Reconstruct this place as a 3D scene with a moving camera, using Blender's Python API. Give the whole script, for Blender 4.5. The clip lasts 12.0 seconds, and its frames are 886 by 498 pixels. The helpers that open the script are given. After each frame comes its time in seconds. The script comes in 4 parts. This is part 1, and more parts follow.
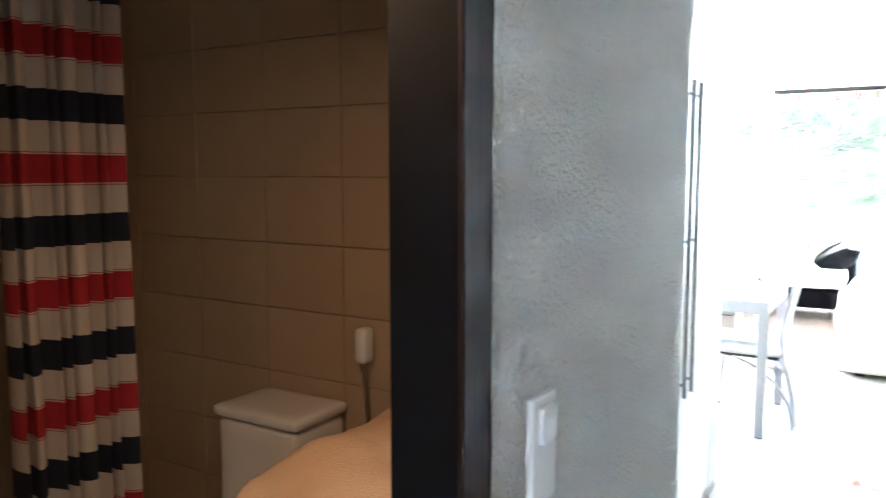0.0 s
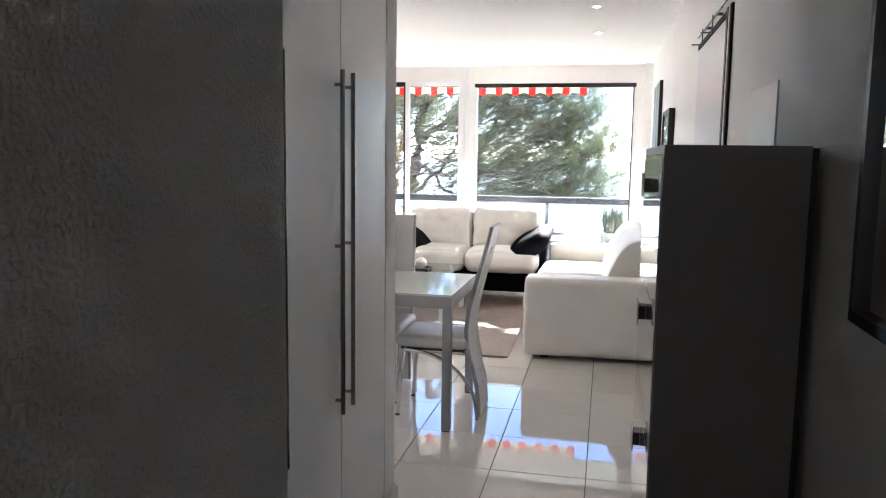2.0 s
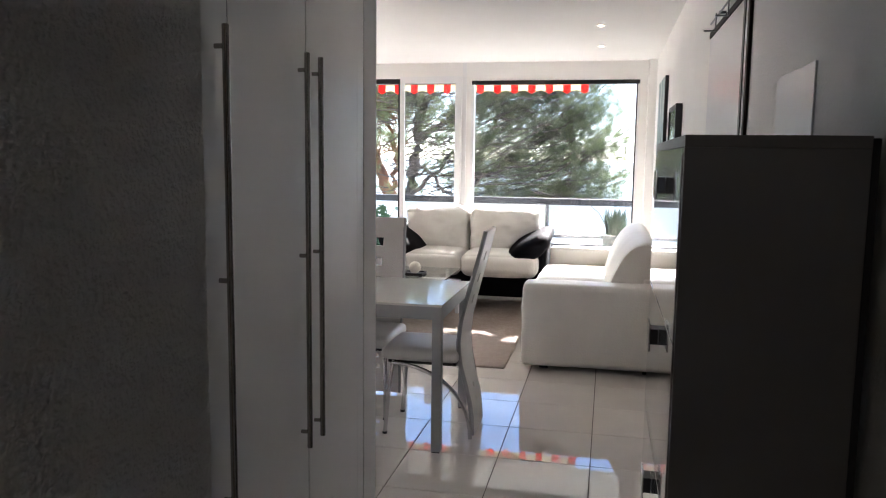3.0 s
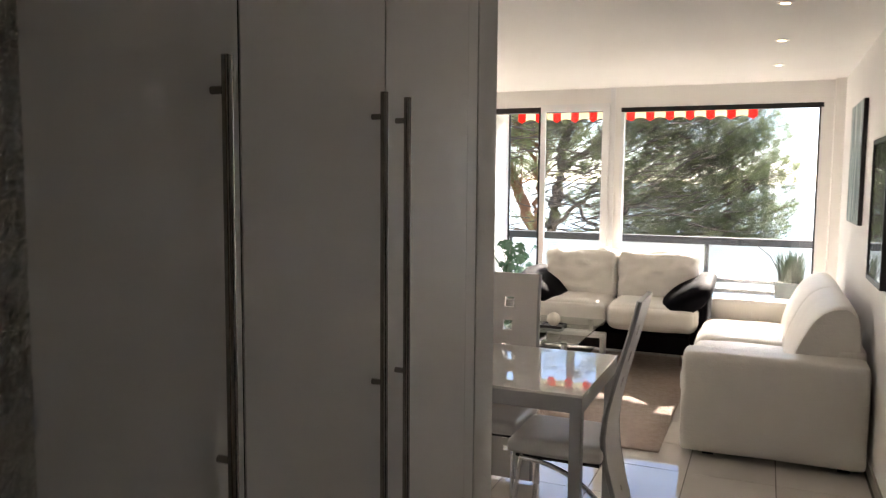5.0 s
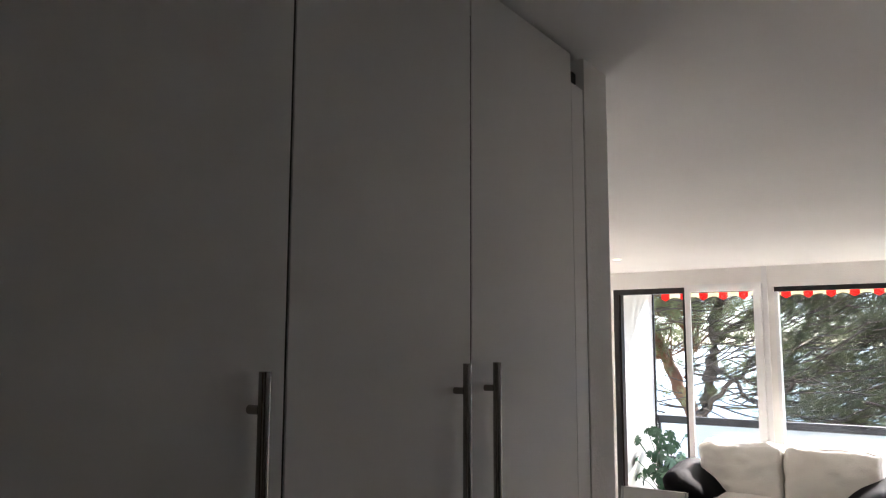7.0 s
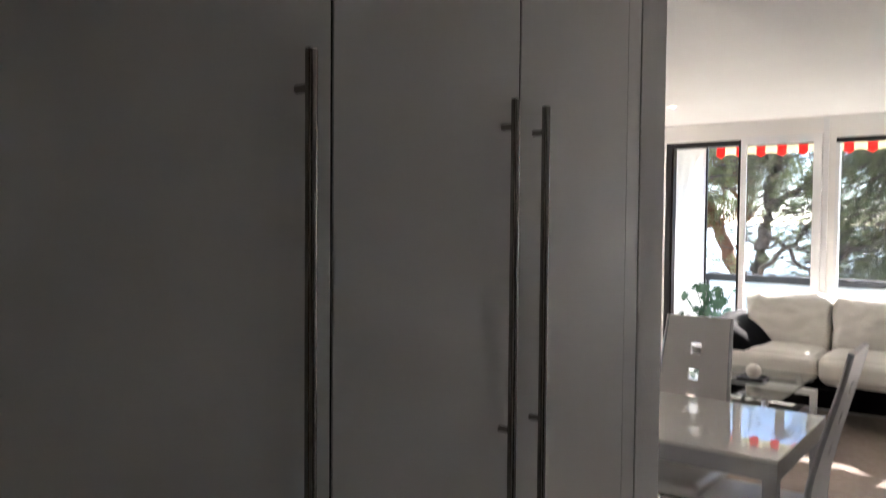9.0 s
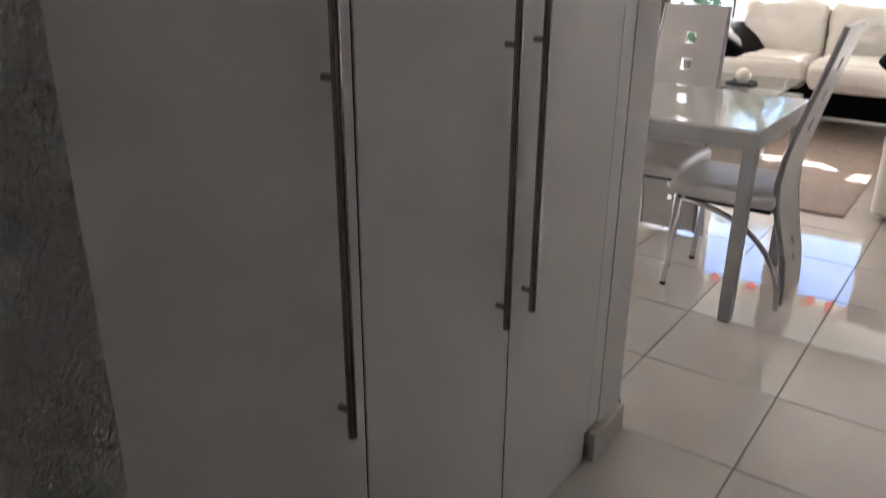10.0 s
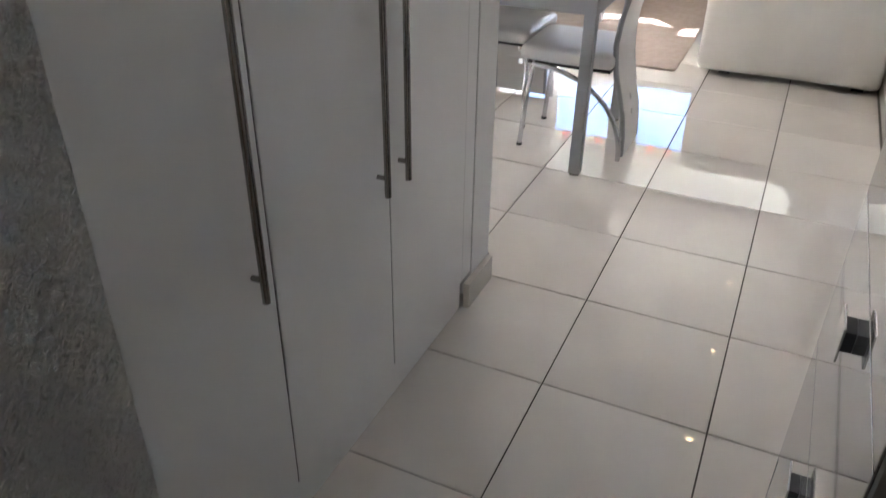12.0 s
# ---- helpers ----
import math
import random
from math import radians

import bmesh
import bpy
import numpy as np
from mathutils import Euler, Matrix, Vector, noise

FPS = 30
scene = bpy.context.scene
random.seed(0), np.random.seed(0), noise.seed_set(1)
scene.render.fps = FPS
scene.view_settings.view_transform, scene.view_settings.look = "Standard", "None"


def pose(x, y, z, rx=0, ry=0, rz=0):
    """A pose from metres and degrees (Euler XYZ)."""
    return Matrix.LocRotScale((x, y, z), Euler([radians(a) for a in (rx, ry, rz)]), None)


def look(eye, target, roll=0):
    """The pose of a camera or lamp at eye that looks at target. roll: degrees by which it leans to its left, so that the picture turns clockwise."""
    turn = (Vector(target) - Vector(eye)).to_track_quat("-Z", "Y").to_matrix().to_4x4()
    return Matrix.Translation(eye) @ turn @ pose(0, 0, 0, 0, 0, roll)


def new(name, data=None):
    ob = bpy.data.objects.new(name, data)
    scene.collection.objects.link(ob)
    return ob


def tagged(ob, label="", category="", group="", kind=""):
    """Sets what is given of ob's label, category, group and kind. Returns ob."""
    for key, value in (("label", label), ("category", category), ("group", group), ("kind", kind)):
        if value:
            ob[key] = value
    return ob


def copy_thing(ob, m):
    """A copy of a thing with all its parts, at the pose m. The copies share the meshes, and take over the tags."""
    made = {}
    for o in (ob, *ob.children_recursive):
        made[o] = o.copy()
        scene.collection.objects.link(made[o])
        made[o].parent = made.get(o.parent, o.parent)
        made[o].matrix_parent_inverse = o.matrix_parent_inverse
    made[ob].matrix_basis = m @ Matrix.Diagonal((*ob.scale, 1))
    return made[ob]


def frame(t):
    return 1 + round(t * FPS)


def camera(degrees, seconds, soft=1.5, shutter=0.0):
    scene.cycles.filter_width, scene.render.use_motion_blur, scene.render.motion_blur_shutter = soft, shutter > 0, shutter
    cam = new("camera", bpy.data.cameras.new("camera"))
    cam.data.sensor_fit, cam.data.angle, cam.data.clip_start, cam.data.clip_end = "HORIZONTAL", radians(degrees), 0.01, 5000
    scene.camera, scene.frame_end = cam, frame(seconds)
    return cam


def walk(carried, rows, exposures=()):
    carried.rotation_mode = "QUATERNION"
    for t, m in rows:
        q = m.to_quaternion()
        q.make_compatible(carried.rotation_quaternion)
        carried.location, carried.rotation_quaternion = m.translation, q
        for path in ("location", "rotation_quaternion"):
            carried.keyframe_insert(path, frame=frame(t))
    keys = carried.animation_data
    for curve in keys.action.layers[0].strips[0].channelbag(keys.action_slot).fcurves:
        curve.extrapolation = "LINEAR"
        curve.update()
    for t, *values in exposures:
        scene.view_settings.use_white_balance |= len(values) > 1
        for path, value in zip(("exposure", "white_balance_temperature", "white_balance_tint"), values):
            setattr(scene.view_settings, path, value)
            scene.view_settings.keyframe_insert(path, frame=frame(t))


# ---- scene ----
# ---- camera ----
cam = camera(60.2, 12.0, soft=1.1, shutter=0.3)
PATH = [
    (0, (-0.018, 2.912, 1.422), (-1.054, 4.611, 1.217), 0.0),
    (0.2, (0.003, 2.903, 1.431), (-0.908, 4.673, 1.21), 0.4),
    (0.5, (0.03, 2.89, 1.439), (-0.689, 4.741, 1.197), 1.1),
    (0.8, (0.029, 2.935, 1.455), (-0.547, 4.835, 1.209), 1.0),
    (1, (0.036, 2.986, 1.461), (-0.473, 4.904, 1.213), 0.8),
    (1.5, (0.102, 3.153, 1.462), (-0.325, 5.091, 1.214), 0.8),
    (2, (0.152, 3.295, 1.464), (-0.26, 5.237, 1.223), 0.8),
    (2.5, (0.148, 3.454, 1.439), (-0.263, 5.397, 1.2), 0.8),
    (4.3, (0.094, 4.068, 1.508), (-0.507, 5.963, 1.289), 0.4),
    (4.5, (0.053, 4.153, 1.507), (-0.612, 6.028, 1.303), 0.5),
    (5, (0.003, 4.3, 1.564), (-0.772, 6.135, 1.383), 0.5),
    (5.5, (0.004, 4.45, 1.651), (-0.925, 6.216, 1.515), 0.4),
    (6, (0.01, 4.492, 1.717), (-1.03, 6.201, 1.748), 0.3),
    (6.5, (0.024, 4.491, 1.756), (-1.057, 6.163, 1.945), 0.4),
    (6.7, (0.027, 4.484, 1.765), (-1.064, 6.144, 2.003), 0.5),
    (8.5, (0.008, 4.519, 1.6), (-1.2, 6.1, 1.804), 0.5),
    (9, (0.016, 4.506, 1.525), (-1.2, 6.093, 1.45), 0.5),
    (9.5, (0.043, 4.464, 1.429), (-1.146, 6.016, 1.007), 0.6),
    (10, (0.041, 4.409, 1.339), (-1.057, 5.907, 0.596), 0.4),
    (10.5, (0.051, 4.355, 1.286), (-0.922, 5.784, 0.281), 0.6),
    (11, (0.093, 4.292, 1.303), (-0.792, 5.681, 0.17), 0.6),
    (11.5, (0.117, 4.236, 1.378), (-0.672, 5.661, 0.218), 0.7),
    (12, (0.087, 4.254, 1.416), (-0.626, 5.806, 0.375), 0.7),
]
EXPOSURES = [(0.0, 5.7, 5400, 4), (0.3, 5.1, 5600, 8), (0.5, 4.8, 5900, 10), (0.8, 4.2, 6200, 13), (1.0, 3.8, 6150, 15), (1.5, 3.2, 6150, 16), (2.0, 2.7, 6200, 16), (2.5, 2.35, 6200, 17), (4.5, 2.05, 7350, 18), (5.0, 1.95, 7350, 18), (5.5, 1.85, 6950, 18), (6.5, 1.85, 6650, 18), (9.0, 2.0, 6650, 17), (9.5, 2.35, 6650, 18), (10.5, 3.05, 6650, 19), (11.0, 3.35, 6650, 18), (12.0, 3.35, 6300, 15)]
walk(cam, [(t, look(eye, target, roll)) for t, eye, target, roll in PATH], EXPOSURES)

# ---- world and light ----
world = bpy.data.worlds.new("world")
scene.world = world
world.use_nodes = True
_wn = world.node_tree.nodes
_sky = _wn.new("ShaderNodeTexSky")
_sky.sky_type = "NISHITA"
_sky.sun_disc = False
SUN_DIR = Vector((0.15, 1.0, 0.69)).normalized()
_sky.sun_elevation = math.asin(SUN_DIR.z)
_sky.dust_density = 0.0
_sky.air_density = 0.75
_sky.ozone_density = 2.2
_sky.sun_rotation = math.atan2(SUN_DIR.x, SUN_DIR.y)
_bg = _wn["Background"]
_bg.inputs["Strength"].default_value = 0.15
world.node_tree.links.new(_sky.outputs[0], _bg.inputs["Color"])

sun_data = bpy.data.lights.new("sun", "SUN")
sun_data.energy = 5.0
sun_data.angle = radians(0.5)
sun_data.color = (1.0, 0.97, 0.92)
sun = new("sun", sun_data)
sun.matrix_world = look(SUN_DIR * 40, (0, 0, 0))


def lamp(name, kind, loc, energy, color, size=0.05):
    d = bpy.data.lights.new(name, kind)
    d.energy, d.color = energy, color
    if kind == "POINT":
        d.shadow_soft_size = size
    elif kind == "AREA":
        d.size = size
    o = new(name, d)
    o.location = loc
    return o


lamp("bathroom_light", "AREA", (-0.8, 3.55, 1.8), 0.125, (1.0, 0.56, 0.28), 0.12)

# added fill lamp behind the start, brightens the hall walls; no known source
hall_fill = lamp("hall_fill_light", "AREA", (0.12, 1.29, 1.65), 0.32, (1.0, 0.90, 0.80), 0.18)
hall_fill.data.shape, hall_fill.data.size_y = "RECTANGLE", 0.64
hall_fill.rotation_euler = (radians(90), 0, 0)

# ---- materials ----
def mat(name, color, rough=0.5, metal=0.0, vary=0.0, scale=8.0, bump=0.0, bump_scale=60.0, spec=0.5, coat=0.0, color2=None, stretch=None, per_object=0.0):
    m = bpy.data.materials.new(name)
    m.use_nodes = True
    nt = m.node_tree
    p = nt.nodes["Principled BSDF"]
    p.inputs["Base Color"].default_value = (*color, 1)
    p.inputs["Roughness"].default_value = rough
    p.inputs["Metallic"].default_value = metal
    p.inputs["Specular IOR Level"].default_value = spec
    p.inputs["Coat Weight"].default_value = coat
    p.inputs["Coat Roughness"].default_value = 0.03
    tc = nt.nodes.new("ShaderNodeTexCoord")
    src = tc.outputs["Object"]
    if stretch:
        mp = nt.nodes.new("ShaderNodeMapping")
        mp.inputs["Scale"].default_value = stretch
        nt.links.new(src, mp.inputs["Vector"])
        src = mp.outputs[0]
    out = None
    if vary or color2:
        n = nt.nodes.new("ShaderNodeTexNoise")
        n.inputs["Scale"].default_value = scale
        n.inputs["Detail"].default_value = 6
        nt.links.new(src, n.inputs["Vector"])
        ramp = nt.nodes.new("ShaderNodeValToRGB")
        c2 = color2 or tuple(c * (1 - vary) for c in color)
        ramp.color_ramp.elements[0].position, ramp.color_ramp.elements[1].position = 0.35, 0.65
        ramp.color_ramp.elements[0].color = (*color, 1)
        ramp.color_ramp.elements[1].color = (*c2, 1)
        nt.links.new(n.outputs["Fac"], ramp.inputs["Fac"])
        out = ramp.outputs["Color"]
        r = nt.nodes.new("ShaderNodeMapRange")
        r.inputs["To Min"].default_value = max(0.0, rough * 0.85)
        r.inputs["To Max"].default_value = min(1.0, rough * 1.15 + 0.01)
        nt.links.new(n.outputs["Fac"], r.inputs["Value"])
        nt.links.new(r.outputs[0], p.inputs["Roughness"])
    if per_object:
        oi = nt.nodes.new("ShaderNodeObjectInfo")
        hsv = nt.nodes.new("ShaderNodeHueSaturation")
        mr = nt.nodes.new("ShaderNodeMapRange")
        mr.inputs["To Min"].default_value, mr.inputs["To Max"].default_value = 1 - per_object, 1 + per_object
        nt.links.new(oi.outputs["Random"], mr.inputs["Value"])
        nt.links.new(mr.outputs[0], hsv.inputs["Value"])
        hsv.inputs["Color"].default_value = (*color, 1)
        if out:
            nt.links.new(out, hsv.inputs["Color"])
        out = hsv.outputs["Color"]
    if out:
        nt.links.new(out, p.inputs["Base Color"])
    if bump:
        b = nt.nodes.new("ShaderNodeTexNoise")
        b.inputs["Scale"].default_value = bump_scale
        b.inputs["Detail"].default_value = 8
        nt.links.new(src, b.inputs["Vector"])
        bp = nt.nodes.new("ShaderNodeBump")
        bp.inputs["Strength"].default_value = bump
        bp.inputs["Distance"].default_value = 0.02 if bump >= 1 else 0.01
        nt.links.new(b.outputs["Fac"], bp.inputs["Height"])
        nt.links.new(bp.outputs[0], p.inputs["Normal"])
    return m


def glow(name, color, strength):
    m = mat(name, color)
    p = m.node_tree.nodes["Principled BSDF"]
    p.inputs["Emission Color"].default_value = (*color, 1)
    p.inputs["Emission Strength"].default_value = strength
    return m


def glass(name, color=(1, 1, 1), rough=0.0, ior=1.45):
    m = mat(name, color, rough)
    p = m.node_tree.nodes["Principled BSDF"]
    p.inputs["Transmission Weight"].default_value = 1.0
    p.inputs["IOR"].default_value = ior
    return m


M_WALL = mat("wall_paint", (0.84, 0.825, 0.80), 0.85, vary=0.03, scale=2.0, bump=0.25, bump_scale=120)
M_PLASTER = mat("rough_plaster", (0.80, 0.775, 0.73), 0.95, vary=0.02, scale=3.0, bump=1.4, bump_scale=105)
M_CEIL = mat("ceiling_paint", (0.85, 0.84, 0.82), 0.9, vary=0.03, scale=1.5)
M_TILE = mat("polished_tile", (0.70, 0.66, 0.605), 0.014, vary=0.06, scale=3.0, spec=0.6, per_object=0.03)
M_GROUT = mat("grout", (0.12, 0.105, 0.09), 0.8, vary=0.2, scale=30)
M_SKIRT = mat("skirting_tile", (0.62, 0.58, 0.53), 0.15, vary=0.06, scale=6)
M_DOOR = mat("satin_lacquer", (0.82, 0.81, 0.79), 0.32, vary=0.02, scale=2.0, bump=0.02, bump_scale=8)
M_CARC = mat("carcass", (0.45, 0.43, 0.40), 0.6)
# near-black colour standing in for shade in narrow gaps and recesses
M_DARKGAP = mat("shadow_gap", (0.03, 0.03, 0.03), 0.8)
M_STEEL = mat("brushed_steel", (0.30, 0.28, 0.26), 0.18, 1.0, vary=0.1, scale=20, stretch=(60, 60, 1))
M_CHROME = mat("chrome", (0.55, 0.55, 0.56), 0.10, 1.0)
M_SILVER = mat("silver_lacquer", (0.33, 0.33, 0.34), 0.3, 0.7, vary=0.05, scale=15)
M_FRAME = mat("white_pvc", (0.80, 0.80, 0.80), 0.35, vary=0.03, scale=3)
M_DARK = mat("dark_frame", (0.012, 0.011, 0.013), 0.4)
M_JAMB = mat("black_frame_paint", (0.004, 0.004, 0.005), 0.6, spec=0.12)
M_BGROUT = mat("beige_grout", (0.41, 0.315, 0.205), 0.8)
M_BROWN = mat("dark_brown_wood", (0.028, 0.016, 0.013), 0.55, spec=0.15, vary=0.3, scale=4, stretch=(20, 20, 1))
M_LEATHER = mat("white_leather", (0.80, 0.77, 0.71), 0.42, vary=0.05, scale=4, bump=0.25, bump_scale=90)
M_BLEATHER = mat("black_leather", (0.005, 0.005, 0.007), 0.7, vary=0.2, scale=6, bump=0.2, bump_scale=90, spec=0.05)
M_VINYL = mat("grey_white_vinyl", (0.62, 0.60, 0.58), 0.4, vary=0.04, scale=5, bump=0.15, bump_scale=150)
M_GLASS = glass("clear_glass", (0.86, 0.88, 0.88))
M_TGLASS = glass("greenish_glass", (0.92, 0.985, 0.965))
M_FROST = glass("frosted_glass", (0.93, 0.97, 0.98), 0.45)
M_WGLASS = mat("white_back_painted_glass", (0.66, 0.65, 0.62), 0.03, spec=0.7, vary=0.02, scale=2)
M_CABSIDE = mat("anthracite_lacquer", (0.17, 0.16, 0.147), 0.5, vary=0.06, scale=3)
M_CABFRONT = mat("mirror_gloss_grey", (0.62, 0.61, 0.60), 0.04, 0.75, vary=0.03, scale=1.5)
M_RUG = mat("beige_rug", (0.42, 0.33, 0.27), 0.95, color2=(0.48, 0.39, 0.33), scale=25, bump=1.0, bump_scale=200)
M_MIRROR = mat("mirror", (0.85, 0.86, 0.86), 0.01, 1.0)
M_LILAC = mat("glossy_door_paint", (0.64, 0.62, 0.64), 0.3, vary=0.03, scale=1.5)
M_PLASTIC = mat("white_plastic", (0.80, 0.80, 0.79), 0.3)
M_CERAMIC = mat("white_ceramic", (0.78, 0.76, 0.72), 0.12)
M_BTILE = mat("beige_wall_tile", (0.46, 0.35, 0.23), 0.3, vary=0.08, scale=3, per_object=0.03)
M_PEACH = mat("peach_towel", (0.80, 0.56, 0.36), 0.95, vary=0.08, scale=12, bump=0.8, bump_scale=250)
M_WICKER = mat("white_basket", (0.7, 0.66, 0.6), 0.7, vary=0.1, scale=20)
M_RED = mat("red_canvas", (0.75, 0.05, 0.035), 0.85, vary=0.06, scale=8)
M_CREAM = mat("cream_canvas", (0.78, 0.72, 0.52), 0.85, vary=0.05, scale=8)
M_RAIL = mat("dark_grey_rail", (0.05, 0.055, 0.065), 0.45, vary=0.1, scale=8)
M_RENDER = mat("white_render", (0.80, 0.80, 0.78), 0.9, vary=0.04, scale=3, bump=0.3, bump_scale=60)
M_BARK = mat("pine_bark", (0.08, 0.067, 0.058), 0.9, color2=(0.14, 0.11, 0.095), scale=3, bump=1.0, bump_scale=8, stretch=(1, 1, 0.3))
M_BARK2 = mat("orange_pine_bark", (0.26, 0.13, 0.08), 0.9, color2=(0.16, 0.09, 0.06), scale=3, bump=1.0, bump_scale=8)
M_NEEDLE = mat("pine_needles", (0.06, 0.08, 0.058), 0.6, color2=(0.20, 0.215, 0.115), scale=2.2)
_nt = M_NEEDLE.node_tree
_tr = _nt.nodes.new("ShaderNodeBsdfTranslucent")
_tr.inputs["Color"].default_value = (0.27, 0.33, 0.16, 1)
_mx = _nt.nodes.new("ShaderNodeMixShader")
_mx.inputs["Fac"].default_value = 0.48
_nt.links.new(_nt.nodes["Principled BSDF"].outputs[0], _mx.inputs[1])
_nt.links.new(_tr.outputs[0], _mx.inputs[2])
_nt.links.new(_mx.outputs[0], _nt.nodes["Material Output"].inputs["Surface"])
M_LEAF = mat("monstera_leaf", (0.04, 0.10, 0.06), 0.25, color2=(0.09, 0.17, 0.10), scale=4)
M_GRASS = mat("grass_blades", (0.03, 0.06, 0.03), 0.6, color2=(0.07, 0.10, 0.05), scale=9)
M_POT = mat("dark_glazed_pot", (0.012, 0.03, 0.033), 0.6, spec=0.1)
M_HOOK = mat("dark_nickel", (0.12, 0.12, 0.13), 0.3, 1.0)
M_TERRA = mat("grey_pot", (0.10, 0.095, 0.09), 0.8, vary=0.15)
M_STONEW = mat("white_ball", (0.75, 0.70, 0.62), 0.6, vary=0.08, scale=10)
M_GROUND = mat("garden_ground", (0.12, 0.13, 0.07), 0.95, color2=(0.25, 0.22, 0.15), scale=0.3)
M_SEA = mat("sea_water", (0.05, 0.12, 0.16), 0.15, vary=0.2, scale=0.02)
M_BALC = mat("balcony_tile", (0.60, 0.58, 0.54), 0.5, vary=0.1, scale=4)
M_SPOT = glow("spot_lamp", (1.0, 0.70, 0.38), 5)


# ---- mesh helpers ----
def box(x0, x1, y0, y1, z0, z1, bev=0.0, seg=2):
    bm = bmesh.new()
    bmesh.ops.create_cube(bm, size=1.0)
    for v in bm.verts:
        v.co = Vector(((x0 + x1) / 2 + v.co.x * (x1 - x0), (y0 + y1) / 2 + v.co.y * (y1 - y0), (z0 + z1) / 2 + v.co.z * (z1 - z0)))
    if bev:
        bmesh.ops.bevel(bm, geom=bm.edges[:], offset=bev, segments=seg, profile=0.5, affect="EDGES")
    return bm


def join(*bms):
    out = bms[0]
    for b in bms[1:]:
        me = bpy.data.meshes.new("tmp")
        b.to_mesh(me)
        b.free()
        out.from_mesh(me)
        bpy.data.meshes.remove(me)
    return out


def tube(points, radii, n=10, flat=1.0):
    """A tube along points; radii one number or one for each point."""
    bm = bmesh.new()
    pts = [Vector(p) for p in points]
    if not hasattr(radii, "__len__"):
        radii = [radii] * len(pts)
    rings = []
    up = Vector((0.13, 0.07, 1)).normalized()
    for i, p in enumerate(pts):
        t = (pts[min(i + 1, len(pts) - 1)] - pts[max(i - 1, 0)]).normalized()
        a = up.cross(t)
        if a.length < 0.2:
            a = Vector((1, 0, 0)).cross(t)
        a.normalize()
        b = t.cross(a)
        rings.append([bm.verts.new(p + radii[i] * (math.cos(2 * math.pi * k / n) * a + flat * math.sin(2 * math.pi * k / n) * b)) for k in range(n)])
    for r, s in zip(rings, rings[1:]):
        for k in range(n):
            bm.faces.new((r[k], r[(k + 1) % n], s[(k + 1) % n], s[k]))
    bm.faces.new(rings[0][::-1])
    bm.faces.new(rings[-1])
    return bm


def cyl(x, y, z0, z1, r, n=24, r1=None):
    return tube([(x, y, z0), (x, y, z1)], [r, r if r1 is None else r1], n)


def soft_box(x0, x1, y0, y1, z0, z1, r=0.06, n=14, bulge=(0, 0, 0), wrinkle=0.0, seed=0, fscale=5.0):
    """A cushion: a rounded box with swollen faces and slight creases."""
    c = np.array([(x0 + x1) / 2, (y0 + y1) / 2, (z0 + z1) / 2])
    h = np.array([(x1 - x0) / 2, (y1 - y0) / 2, (z1 - z0) / 2])
    r = min(r, *(h * 0.98))
    bm = bmesh.new()
    grid = {}

    def vert(key):
        if key in grid:
            return grid[key]
        p = np.array(key) / n * 2 - 1
        s = np.sign(p) * (1 - (1 - np.abs(p)) ** 1.5)
        q = s * h
        core = np.clip(q, -(h - r), h - r)
        d = q - core
        ln = np.linalg.norm(d)
        full = np.abs(p) > 0.9999
        if ln > 1e-9:
            m = max(abs(d)) if not full.any() else r
            q = core + d / ln * min(m, r)
        fall = [(1 - p[1] ** 2) * (1 - p[2] ** 2), (1 - p[0] ** 2) * (1 - p[2] ** 2), (1 - p[0] ** 2) * (1 - p[1] ** 2)]
        for k in range(3):
            q[k] += bulge[k] * p[k] * max(fall[k], 0) ** 0.7
        if wrinkle:
            w = Vector(((q[0] + seed) * fscale, q[1] * fscale, q[2] * fscale))
            nv = noise.noise_vector(w) + 0.5 * noise.noise_vector(w * 2.7)
            q = q + np.array(nv) * wrinkle
        grid[key] = bm.verts.new(q + c)
        return grid[key]

    for ax in range(3):
        for side in (0, n):
            for i in range(n):
                for j in range(n):
                    ks = []
                    for a, b in ((i, j), (i + 1, j), (i + 1, j + 1), (i, j + 1)):
                        k = [a, b]
                        k.insert(ax, side)
                        ks.append(vert(tuple(k)))
                    bm.faces.new(ks if (side == n) != (ax == 1) else ks[::-1])
    bmesh.ops.recalc_face_normals(bm, faces=bm.faces[:])
    for f in bm.faces:
        f.smooth = True
    return bm


def extrude_profile(pts, lo, hi, axis="x"):
    """A closed profile in the two other axes, swept from lo to hi along axis."""
    bm = bmesh.new()

    def at(v, a, b):
        return {"x": (v, a, b), "y": (a, v, b), "z": (a, b, v)}[axis]

    r0 = [bm.verts.new(at(lo, a, b)) for a, b in pts]
    r1 = [bm.verts.new(at(hi, a, b)) for a, b in pts]
    k = len(pts)
    for i in range(k):
        bm.faces.new((r0[i], r0[(i + 1) % k], r1[(i + 1) % k], r1[i]))
    bm.faces.new(r0[::-1])
    bm.faces.new(r1)
    bmesh.ops.recalc_face_normals(bm, faces=bm.faces[:])
    return bm


def thing(name, loc, label, category, group="", kind=""):
    o = new(name)
    o.empty_display_size = 0.1
    o.location = loc
    return tagged(o, label, category, group, kind)


def base_of(o):
    v = Vector((0, 0, 0))
    while o:
        v += o.location
        o = o.parent
    return v


